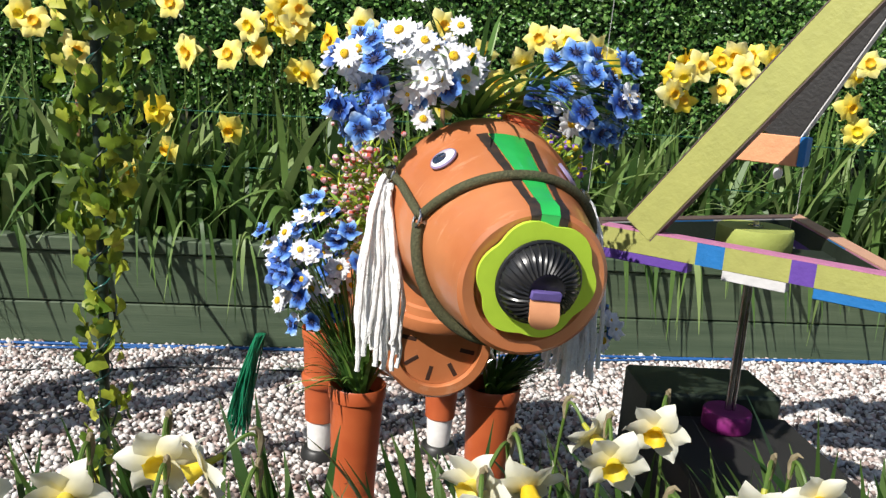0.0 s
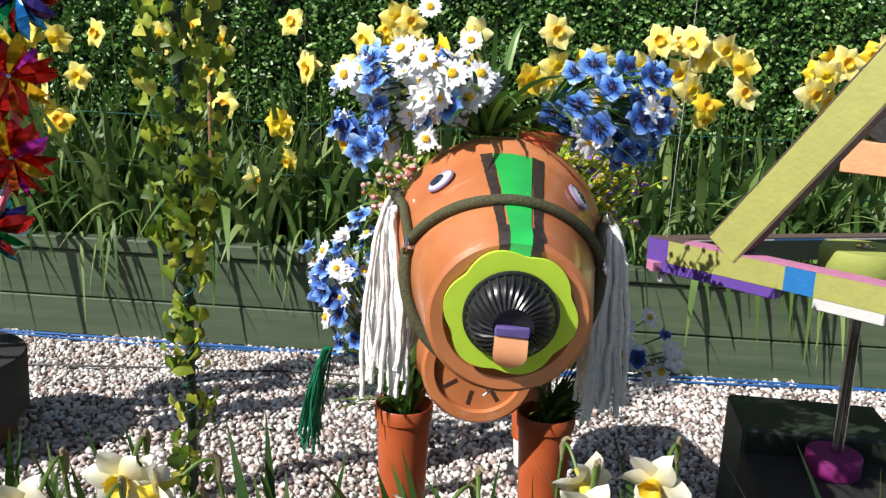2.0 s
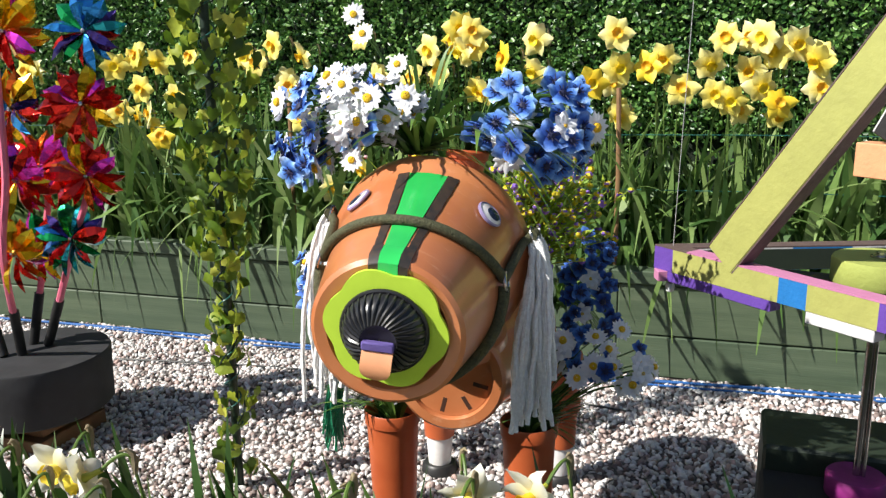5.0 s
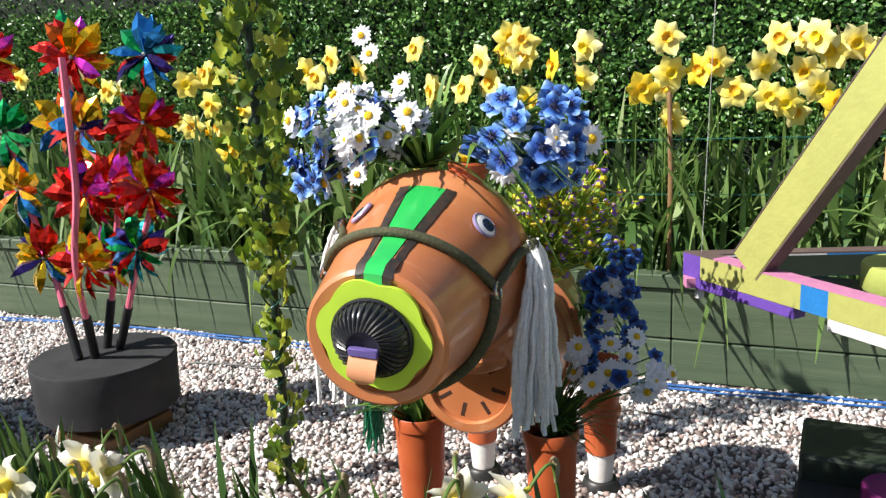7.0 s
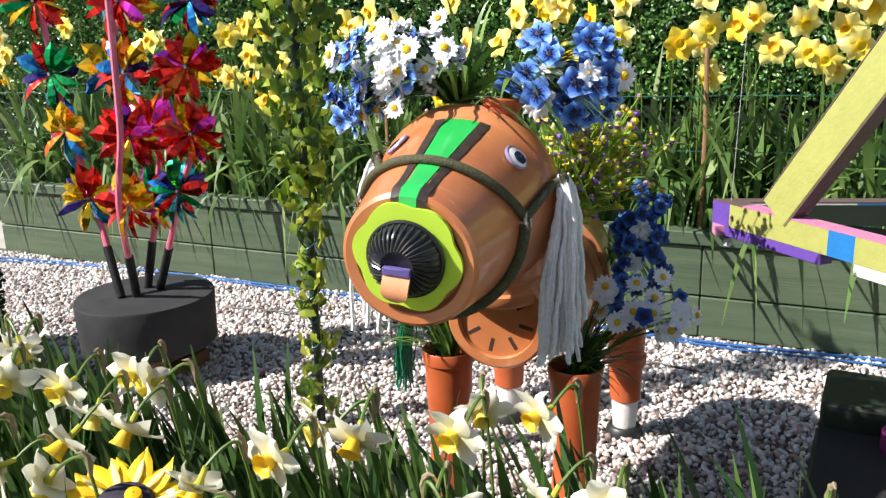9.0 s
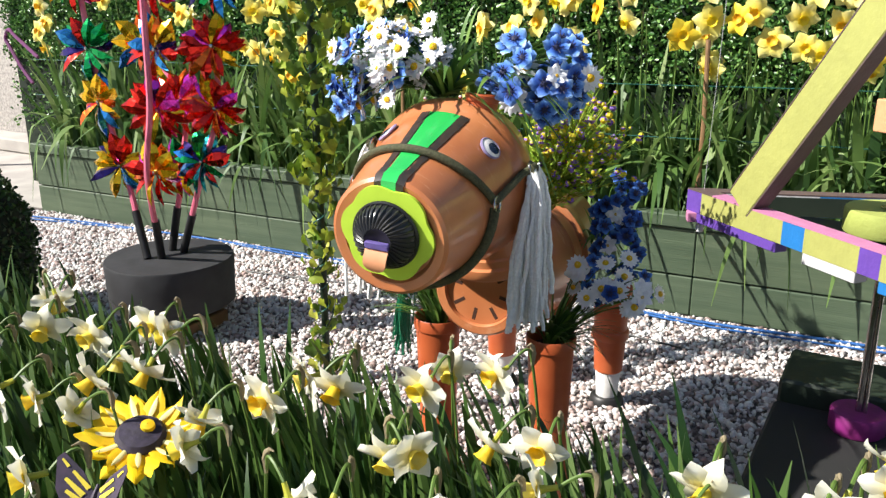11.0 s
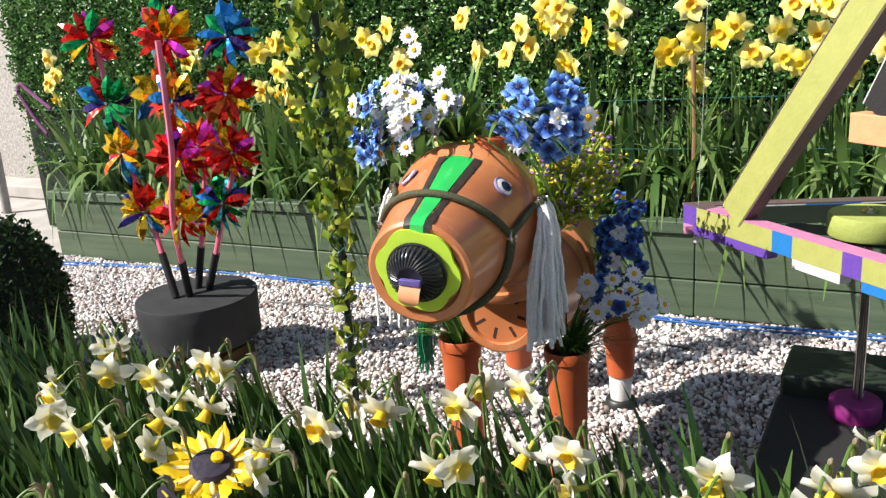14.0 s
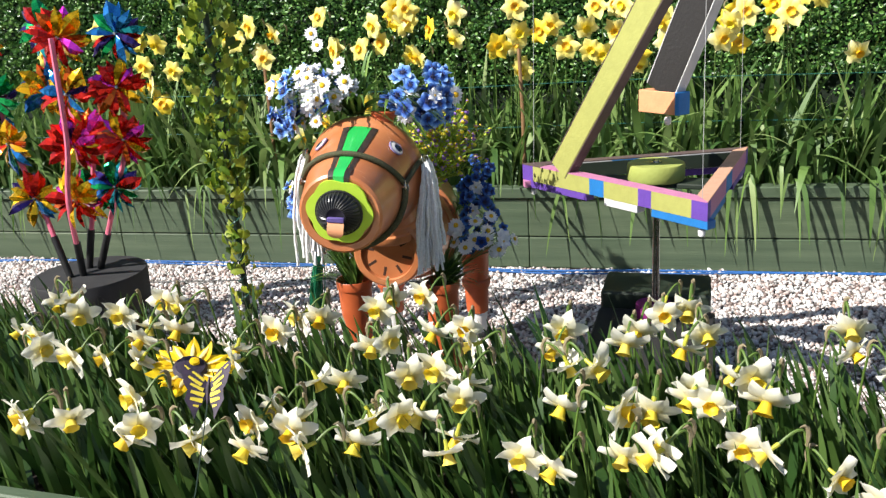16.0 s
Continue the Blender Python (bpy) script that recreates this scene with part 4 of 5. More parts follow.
# halter: noseband, cheek straps, chin loop, rings
nose_pts = [on_head(a, -0.292 + 0.060 * (abs(a) / 76) ** 2, 0.007) for a in np.linspace(-76, 76, 25)]
head_part("noseband", tube(nose_pts, 0.0078, 10), OLIVE, "olive webbing noseband")
chin_pts = [on_head(a, -0.236 - 0.055 * math.sin(math.pi * (a - 80) / 200), 0.008) for a in np.linspace(80, 280, 31)]
head_part("chin_strap", tube(chin_pts, 0.0092, 10), OLIVE, "olive webbing chin strap")
for s in (-1, 1):
    ck = [on_head(s * (76 - 6 * t), -0.232 + 0.125 * t, 0.008) for t in np.linspace(0, 1, 9)]
    head_part("cheek_strap", tube(ck, 0.0075, 10), OLIVE, "olive webbing cheek strap")
    c = on_head(s * 78, -0.233, 0.011)
    out = Vector((c.x, 0, c.z)).normalized()
    rm = Matrix.Translation(c) @ out.to_track_quat("Z", "Y").to_matrix().to_4x4()
    tor = tube([(0.0145 * math.cos(a), 0.0145 * math.sin(a), 0) for a in np.linspace(0, 2 * math.pi, 25)], 0.0028, 8, False)
    head_part("halter_ring", tor, STEEL, "steel ring", m=rm)
    c = on_head(s * 71, -0.100, 0.010)
    buck = tube([(0.012 * math.cos(a), 0.016 * math.sin(a), 0) for a in np.linspace(0, 2 * math.pi, 21)], 0.0032, 8, False)
    head_part("buckle", buck, STEEL, "steel buckle", m=Matrix.Translation(c) @ out.to_track_quat("Z", "Y").to_matrix().to_4x4())
    head_part("strap_knot", tube([c + Vector((0, -0.012, 0.006)), c + Vector((0.002 * s, 0.002, 0.004)), c + Vector((0, 0.014, -0.004))], [0.009, 0.012, 0.008], 9), OLIVE)
cl = on_head(182, -0.285, 0.012)
head_part("chin_clip", tube([cl, cl + Vector((0, -0.004, -0.014)), cl + Vector((0.006, -0.006, -0.024)), cl + Vector((-0.002, -0.004, -0.030))], 0.0022, 6), STEEL)

# torn price stickers on the underside
for a0, a1, y0, y1 in ((133, 147, -0.285, -0.248), (150, 163, -0.292, -0.256)):
    head_part("sticker", band(a0, a1, y0, y1, 0.0012, jag=1.2), SOCK, "torn white paper sticker")

# mane: hanks of thick white wool that hang from the buckles
for s in (-1, 1):
    top = HORSE.inverted() @ (HEAD @ on_head(s * 70, -0.092, 0.012))
    for k in range(42):
        u, w = rnd.uniform(-1, 1), rnd.uniform(-1, 1)
        L = rnd.uniform(0.262, 0.325)
        a = top + Vector((s * 0.004 * w, 0.012 * u, 0.006 * w))
        mid1 = top + Vector((s * (0.012 + 0.014 * w), 0.030 * u - 0.006, -0.05))
        mid2 = top + Vector((s * (0.010 + 0.030 * w) + rnd.uniform(-0.006, 0.006), 0.052 * u + rnd.uniform(-0.006, 0.006) - 0.014, -L * 0.6))
        end = top + Vector((s * (0.008 + 0.034 * w) + rnd.uniform(-0.008, 0.008), 0.062 * u + rnd.uniform(-0.008, 0.008) - 0.014, -L))
        r = rnd.uniform(0.0038, 0.0054)
        line = smooth_path([a, mid1, mid2, end], 9)
        kink = rnd.uniform(0.0006, 0.0018)
        line = [q + Vector((kink * math.sin(i * 1.1 + k), kink * math.cos(i * 0.9 + 2 * k), 0)) for i, q in enumerate(line)]
        part("wool_strand", tube(line, [r * (1 + 0.16 * math.sin(i * 2.4 + k)) for i in range(28)], 7), WOOL, horse)

# crown pot between the ears, tail of raffia
part("crown_pot", lathe(pot_upright(0.024, 0.036, 0.075, 0.014, 0.003), 28), TERRA_RED, head, "small red plastic pot", m=NOSE.inverted() @ Matrix.Translation((0.048, -0.07, 0.106)) @ Matrix.Rotation(radians(-14), 4, "X"))
tg = Geo()
for k in range(70):
    a = Vector((-0.355 + rnd.uniform(-0.01, 0.01), 0.04 + rnd.uniform(-0.01, 0.01), 0.50))
    e = Vector((-0.405 + rnd.uniform(-0.03, 0.03), 0.08 + rnd.uniform(-0.03, 0.03), 0.23 + rnd.uniform(-0.02, 0.05)))
    tg.add(tube(arc(a, (a + e) / 2 + Vector((-0.008 + rnd.uniform(-0.025, 0.025), rnd.uniform(-0.025, 0.025), 0.01)), e, 6), 0.0022, 4))
part("tail", tg.out(), RAFFIA, horse, "emerald green raffia tassel")

# ---------------------------------------------------------------- artificial bouquets


def blue_flower(material, r=0.0248):
    pg = Geo()
    for i in range(5):
        pg.add(petal(r * rnd.uniform(0.9, 1.08), r * rnd.uniform(0.86, 1.0), 0.16, 0.05, rnd.uniform(-0.25, 0.25), 4), Matrix.Translation((0, rnd.uniform(-0.002, 0.002), 0)) @ Matrix.Rotation(radians(72 * i), 4, "Y") @ Matrix.Rotation(rnd.uniform(-0.25, 0.25), 4, "X"))
    eye = lathe([(0.0068, -0.001), (0.005, 0.0035), (0.001, 0.005)], 10)
    eg = Geo()
    eg.add(eye)
    for i in range(9):
        a, q = i * 0.7 + rnd.uniform(-0.2, 0.2), rnd.uniform(0.009, 0.013)
        eg.add(tube([(0.003 * math.cos(a), 0.003 * math.sin(a), 0.002), (q * math.cos(a), q * math.sin(a), 0.006)], 0.0009, 4))
    eye = eg.out()
    return mesh_of("petals", pg.out(), material, True, 80), mesh_of("centre", eye, BLUE_EYE)


def daisy_flower(r=0.023):
    pg = Geo()
    for i in range(15):
        pg.add(petal(r * (1 if i % 2 else 0.9), r * 0.46, 0.06, -0.15, 0.05, 3), Matrix.Translation((0, 0.0009 * (i % 3), 0)) @ Matrix.Rotation(radians(360 / 15 * i), 4, "Y"))
    eye = lathe([(0.0075, 0.0), (0.0068, 0.004), (0.004, 0.006), (0.001, 0.0066)], 14)
    return mesh_of("petals", pg.out(), DAISY, True, 80), mesh_of("centre", eye, DAISY_EYE)


def loose_flower(r=0.025):
    """A full white blossom of broad notched petals in two rings."""
    pg = Geo()
    for i in range(11):
        k = 1.0 if i < 6 else 0.7
        pg.add(petal(r * k * rnd.uniform(0.88, 1.08), r * 0.72 * k, 0.22 if i < 6 else 0.45, -0.05, rnd.uniform(-0.3, 0.3), 4),
               Matrix.Translation((0, -0.003 * (i >= 6), 0)) @ Matrix.Rotation(radians(60 * i + 25 * (i >= 6) + rnd.uniform(-8, 8)), 4, "Y"))
    return mesh_of("petals", pg.out(), DAISY, True, 80), mesh_of("centre", lathe([(0.0042, 0.0), (0.0035, 0.004), (0.001, 0.005)], 10), DAISY_EYE)


BLUE, NAVY, WHITE, LOOSE = blue_flower(BLUE_PETAL), blue_flower(NAVY_PETAL, 0.0205), daisy_flower(0.025), loose_flower()
TO_FACE = Matrix.Rotation(radians(90), 4, "X")


def bouquet(label, base, centre, radii, mix, count, leaves, sway=(0, 0, 0), leaf_len=(0.10, 0.22), face=(0, -0.5, 0.35), low=-0.4, wide=0.0045, fan=None, fans=9, spread=0.9):
    """Flowers in an ellipsoid round centre on wiry stems from base, with grassy plastic leaves."""
    base, centre = Vector(base), Vector(centre)
    bq = thing("artificial_bouquet", label, "flowers", Matrix.Translation(base))
    stems = Geo()
    for k in range(count):
        while True:
            d = Vector((rnd.uniform(-1, 1), rnd.uniform(-1, 1), rnd.uniform(-1, 1)))
            if 0.25 < d.length < 1:
                break
        p = centre + Vector((d.x * radii[0], d.y * radii[1], d.z * radii[2]))
        q = rnd.random()
        kind, cut = None, 0.0
        for kind_, share in mix:
            cut += share
            if q <= cut:
                kind = kind_
                break
        kind = kind or mix[-1][0]
        way = ((p - base).normalized() * 0.6 + d * 0.45 + Vector(face) + Vector((rnd.uniform(-0.4, 0.4), rnd.uniform(-0.4, 0.4), rnd.uniform(-0.3, 0.3)))).normalized()
        turn = way.to_track_quat("-Y", "Z").to_matrix().to_4x4()
        m = Matrix.Translation(p - base) @ turn @ Matrix.Rotation(rnd.uniform(0, 6), 4, "Y") @ Matrix.Scale(rnd.uniform(0.85, 1.15), 4)
        fl = part("flower", kind[0], None, bq, m=m)
        part("flower_centre", kind[1], None, fl, m=TO_FACE)
        lift = Vector((0, 0, 0.06))
        stems.add(tube(arc((rnd.uniform(-0.012, 0.012), rnd.uniform(-0.012, 0.012), 0), (p - base) * 0.5 + lift, p - base - way * 0.004, 5), 0.0014, 4))
    part("stem_tuft", stems.out(), FAUX_LEAF, bq)
    lg = Geo()
    for k in range(leaves + (fans if fan else 0)):
        broad = k >= leaves
        d = (centre - base).normalized() + Vector((rnd.uniform(-spread, spread), rnd.uniform(-spread, spread), rnd.uniform(low, 0.6 * spread)))
        L = rnd.uniform(*leaf_len)
        if broad:
            d = Vector(fan) + Vector((rnd.uniform(-0.6, 0.6), rnd.uniform(-0.35, 0.35), rnd.uniform(-0.25, 0.5)))
            L *= 1.15
        a = Vector((rnd.uniform(-0.015, 0.015), rnd.uniform(-0.015, 0.015), -0.005))
        e = a + d.normalized() * L
        if base.z > 1 and e.z < 0.02 + 0.15 * L and abs(e.x) < 0.17:
            continue
        pts = arc(a, a + (e - a) * 0.5 + Vector((0, 0, L * 0.25)), e + Vector((0, 0, -L * 0.15)), 6)
        side = d.cross(Vector((0.2, 0.3, 1))).normalized()
        v, f = [], []
        for i, p in enumerate(pts):
            w = wide * (1.35 if broad else 1) * min(1, (1 - i / 6) * 2.2 + 0.08)
            v += [p - side * w, p + side * w]
        for i in range(6):
            f.append((2 * i, 2 * i + 1, 2 * i + 3, 2 * i + 2))
        lg.add((v, f))
    part("grass_tuft", lg.out(), FAUX_LEAF, bq, sharp=80)
    return bq


bouquet("artificial white daisies and blue flowers on the horse's head", (0.0, 1.49, 1.082), (-0.115, 1.46, 1.158), (0.135, 0.10, 0.062), ((LOOSE, 0.58), (WHITE, 0.26), (BLUE, 0.16)), 72, 90, face=(-0.1, -0.6, 0.2), leaf_len=(0.12, 0.23), low=-0.55, wide=0.0042, fan=(0.85, -0.5, 0.05), fans=12, spread=1.0)
bouquet("artificial blue flowers drooping beside the horse's head", (-0.01, 1.485, 1.082), (-0.195, 1.44, 1.072), (0.06, 0.08, 0.045), ((BLUE, 0.85), (WHITE, 0.15)), 20, 20, face=(-0.3, -0.6, 0.0), low=0.0, fan=(-0.65, -0.5, 0.3), fans=55, spread=0.6, leaf_len=(0.11, 0.19))
bouquet("artificial blue flowers with a few white daisies on the horse's head", (0.075, 1.555, 1.075), (0.20, 1.50, 1.125), (0.105, 0.09, 0.085), ((BLUE, 0.82), (LOOSE, 0.10), (WHITE, 0.08)), 50, 110, face=(0.1, -0.6, 0.15), leaf_len=(0.12, 0.25), low=-0.25, wide=0.0042, spread=0.55, fan=(0.8, -0.5, -0.15), fans=26)
bouquet("artificial blue flowers and white daisies in the horse's leg pot", (-0.175, 1.741, 0.455), (-0.285, 1.74, 0.745), (0.11, 0.11, 0.15), ((BLUE, 0.54), (LOOSE, 0.26), (WHITE, 0.20)), 64, 110, leaf_len=(0.12, 0.24), face=(-0.3, -0.5, 0.1))
bouquet("artificial daisies and blue sprigs spilling from the horse's leg pot", (0.125, 1.783, 0.45), (0.275, 1.77, 0.655), (0.125, 0.085, 0.08), ((WHITE, 0.46), (LOOSE, 0.2), (NAVY, 0.34)), 32, 100, leaf_len=(0.10, 0.22), face=(0.2, -0.6, 0.2))
bouquet("deep blue artificial flowers massed against the horse's flank", (0.13, 2.05, 0.66), (0.220, 1.985, 0.715), (0.072, 0.12, 0.135), ((NAVY, 0.97), (LOOSE, 0.03)), 50, 46, leaf_len=(0.06, 0.12), face=(0.4, -0.5, 0.1))


for x, y, z in ((-0.12, 1.50, 1.307), (-0.10, 1.49, 1.275), (-0.03, 1.47, 1.225), (-0.01, 1.43, 1.15), (-0.085, 1.40, 1.075)):
    sprig = thing("artificial_daisy", "single white artificial daisy on a long stem on the horse's head", "flowers", Matrix.Translation((-0.02, 1.54, 1.08)))
    p = Vector((x + 0.02, y - 1.54, z - 1.08))
    way = Vector((rnd.uniform(-0.3, 0.4), -0.9, rnd.uniform(0.2, 0.6))).normalized()
    fl = part("flower", WHITE[0], None, sprig, m=Matrix.Translation(p) @ way.to_track_quat("-Y", "Z").to_matrix().to_4x4() @ Matrix.Scale(0.84, 4))
    part("flower_centre", WHITE[1], None, fl, m=TO_FACE)
    part("stem", tube(arc((0, 0, 0), p * 0.5 + Vector((0, 0.01, 0.05)), p - way * 0.004, 6), 0.0017, 5), FAUX_LEAF, sprig)


def tiny_bunch(label, base, centre, radii, material, count):
    base, centre = Vector(base), Vector(centre)
    bq = thing("artificial_bouquet", label, "flowers", Matrix.Translation(base))
    bl, st = Geo(), Geo()
    for k in range(count):
        d = Vector((rnd.gauss(0, 0.5), rnd.gauss(0, 0.5), rnd.gauss(0, 0.5)))
        p = centre + Vector((d.x * radii[0], d.y * radii[1], d.z * radii[2])) - base
        r = rnd.uniform(0.0045, 0.0092)
        bl.add(lathe([(0.001, -r), (r * 0.8, -r * 0.5), (r, 0), (r * 0.7, r * 0.6), (0.001, r * 0.8)], 6), Matrix.Translation(p))
        st.add(tube(arc((rnd.uniform(-0.02, 0.02), rnd.uniform(-0.02, 0.02), 0), p * 0.5 + Vector((0, 0, 0.03)), p, 4), 0.0012, 4))
        for _k in range(3):
            side = Vector((rnd.uniform(-1, 1), rnd.uniform(-1, 1), rnd.uniform(-0.2, 1))).normalized() * rnd.uniform(0.022, 0.045)
            q = p * rnd.uniform(0.5, 1.0)
            w = side.cross(Vector((rnd.uniform(-1, 1), rnd.uniform(-1, 1), 0.4))).normalized() * 0.0040
            st.add(([q, q + side * 0.5 + w, q + side, q + side * 0.5 - w], [(0, 1, 2, 3)]))
    tagged(part("blossom_cloud", bl.out(), material, bq), kind="stuff")
    tagged(part("stem_tuft", st.out(), FERN, bq), kind="stuff")


tiny_bunch("small yellow and purple artificial blossoms on the horse's back", (0.03, 1.90, 0.74), (0.15, 1.79, 0.955), (0.10, 0.10, 0.115), TINY, 360)
tiny_bunch("small pink, white and red artificial blossoms on the horse's back", (-0.06, 1.90, 0.74), (-0.19, 1.80, 0.89), (0.075, 0.085, 0.11), TINY_PINK, 260)

# ---------------------------------------------------------------- ivy pole
pole_at = Vector((-0.815, 2.07, 0.0))
ivy = thing("ivy_pole", "green pole wound with a yellow-green artificial ivy garland", "plant", Matrix.Translation(pole_at))
part("pole", tube([(0, 0, 0), (0.004, 0, 0.6), (-0.004, 0.004, 1.3), (0, 0, 1.75)], 0.0125, 10), IVY_STEM, ivy)
part("wire", tube([(0.021 * math.cos(a), 0.021 * math.sin(a), 0.05 + a * 0.0125) for a in np.linspace(0, 130, 620)], 0.0022, 5), TEAL, ivy, "teal wire spiral")
part("vine", tube([(0.03 * math.cos(a * 0.7 + 1), 0.03 * math.sin(a * 0.7 + 1), 0.05 + a * 0.026) for a in np.linspace(0, 64, 200)], 0.0028, 5), IVY_STEM, ivy)


def ivy_leaf(r):
    out = [(0.0, 0.0), (-0.20, 0.26), (-0.10, 0.50), (0.20, 0.47), (0.34, 0.56), (0.58, 0.33), (0.92, 0.0), (0.58, -0.33), (0.34, -0.56), (0.20, -0.47), (-0.10, -0.50), (-0.20, -0.26)]
    v = [(r * x, -0.42 * r * abs(y) + 0.22 * r * x * x + 0.06 * r * math.sin(9 * x + 7 * y), r * y) for x, y in out] + [(0.3 * r, 0.03 * r, 0)]
    f = [(12, i, (i + 1) % 12) for i in range(12)]
    return mesh_of("leaf", (v, f), IVY, True, 80)


leafs = [ivy_leaf(0.036), ivy_leaf(0.046), ivy_leaf(0.029)]
for k in range(680):
    z = 0.05 + 1.68 * (k / 680) + rnd.uniform(-0.02, 0.02)
    if rnd.random() < (0.70 if z < 0.72 else 0.05):
        continue
    a = rnd.uniform(0, 2 * math.pi)
    r = rnd.uniform(0.02, 0.075) * (0.8 if z < 0.7 else 1.15 + 0.45 * min(1, (z - 0.7) * 2))
    p = Vector((r * math.cos(a), r * math.sin(a), z))
    m = Matrix.Translation(p) @ Matrix.Rotation(a + rnd.uniform(-0.8, 0.8) + math.pi / 2, 4, "Z") @ Matrix.Rotation(rnd.uniform(0.2, 2.4), 4, "Y") @ Matrix.Rotation(rnd.uniform(-0.7, 0.7), 4, "X")
    part("leaf", leafs[k % 3], None, ivy, m=m)

# ---------------------------------------------------------------- pinwheels in the black drum
drum = thing("drum_stand", "black cloth covered drum stand on brown boards", "stand", Matrix.Translation((-1.665, 2.175, 0)))
part("drum", lathe([(0.001, 0.105), (0.225, 0.105), (0.24, 0.115), (0.243, 0.20), (0.247, 0.29), (0.243, 0.298), (0.001, 0.298)], 64,
                   lambda a, j: 1 + 0.008 * math.sin(9 * a + j) * (j in (2, 3))), DRUM, drum, "black cloth cover")
part("board", box(-0.13, -0.15, 0.0, 0.15, 0.14, 0.055, 0.004), CARD, drum, "brown board", smooth=False)
part("board", box(-0.15, -0.12, 0.057, 0.13, 0.16, 0.104, 0.004), CARD, drum, "brown board", smooth=False)


def blade_mesh(material):
    """One folded, pointed foil blade of a pinwheel in the xz plane, hub at the origin."""
    v, f = [], []
    spine = [(0.005, 0.0, 0.0), (0.030, -0.012, -0.003), (0.058, -0.019, -0.006), (0.082, -0.014, -0.006), (0.108, -0.002, 0.0)]
    half = [0.003, 0.015, 0.0225, 0.0185, 0.0010]
    for (x, y, z), w in zip(spine, half):
        v += [(x, y + 0.95 * w, z - w), (x + 0.003, y, z), (x, y + 0.25 * w, z + 1.05 * w)]
    for i in range(4):
        for j in range(2):
            q = i * 3 + j
            f.append((q, q + 1, q + 4, q + 3))
    return mesh_of("blade", (v, f), material, False)


def foil(name, colours):
    return blade_mesh(mat(name, W1, (0.85, 0.85, 0.85), 20, 0.16, 0.80, bump=0.6, bscale=34, objects=colours))


F_RED, F_ORANGE, F_GOLD, F_MAGENTA = (0.82, 0.03, 0.02), (0.92, 0.16, 0.02), (0.95, 0.55, 0.02), (0.80, 0.05, 0.55)
F_GREEN, F_BLUE, F_TEAL, F_NIGHT = (0.01, 0.38, 0.10), (0.03, 0.24, 0.62), (0.02, 0.36, 0.42), (0.05, 0.03, 0.18)
RED_WHEEL = foil("red_foil", [F_RED, F_ORANGE, F_RED, F_GOLD, F_RED, F_MAGENTA])
ROSE_WHEEL = foil("magenta_foil", [F_MAGENTA, F_RED, F_MAGENTA, F_RED, F_GREEN, F_GOLD, F_RED])
GREEN_WHEEL = foil("green_foil", [F_GREEN, F_TEAL, F_NIGHT, F_GREEN, F_RED, F_BLUE, F_GREEN])
GOLD_WHEEL = foil("gold_foil", [F_GOLD, F_BLUE, F_NIGHT, F_GOLD, F_ORANGE, F_RED, F_GOLD])
HUB = mesh_of("hub", lathe([(0.001, -0.006), (0.008, -0.006), (0.009, 0.0), (0.006, 0.006), (0.001, 0.007)], 12), STEEL)


def pinwheel(label, foot, heads, colours, in_front):
    """A stick with foil wheels at heads; in_front: the stick passes before its wheels."""
    pts = [Vector(foot)] + [Vector(h) for h in heads]
    pin = thing("pinwheel", label, "pinwheel", Matrix.Translation(foot), "pinwheels in the drum")
    loc = [p - pts[0] for p in pts]
    gap = Vector((0.0, -0.034 if in_front else 0.020, 0.0))
    path = [loc[0]] + [h + gap for h in loc[1:]]
    d = (path[1] - path[0]).normalized()
    part("stick", tube(smooth_path(path, 4), 0.0112, 8), PINK, pin, "pink plastic stick")
    part("sleeve", tube([path[0] - d * 0.09, path[0] + d * 0.10], 0.0158, 10), BLACK, pin, "black sleeve")
    for h, blade in zip(loc[1:], colours):
        face = Vector((rnd.uniform(-0.25, 0.55), -1, rnd.uniform(-0.25, 0.3))).normalized()
        m = Matrix.Translation(h) @ face.to_track_quat("-Y", "Z").to_matrix().to_4x4() @ Matrix.Rotation(rnd.uniform(0, 1), 4, "Y")
        wheel = part("wheel", HUB, None, pin, m=m @ TO_FACE)
        part("axle", tube([(0, 0, 0), gap * 0.9 if not in_front else -gap * 0.5], 0.003, 6), STEEL, pin, m=Matrix.Translation(h))
        for layer in range(2):
            for i in range(9):
                part("blade", blade, None, wheel, m=TO_FACE.inverted() @ Matrix.Translation((0, 0.014 * layer, 0)) @ Matrix.Rotation(radians(40 * i + 20 * layer + rnd.uniform(-9, 9)), 4, "Y")
                     @ Matrix.Rotation(0.35 + rnd.uniform(-0.45, 0.45), 4, "X") @ Matrix.Rotation(rnd.uniform(-0.35, 0.25), 4, "Z") @ Matrix.Scale((1.16 - 0.10 * layer) * rnd.uniform(0.9, 1.1), 4))


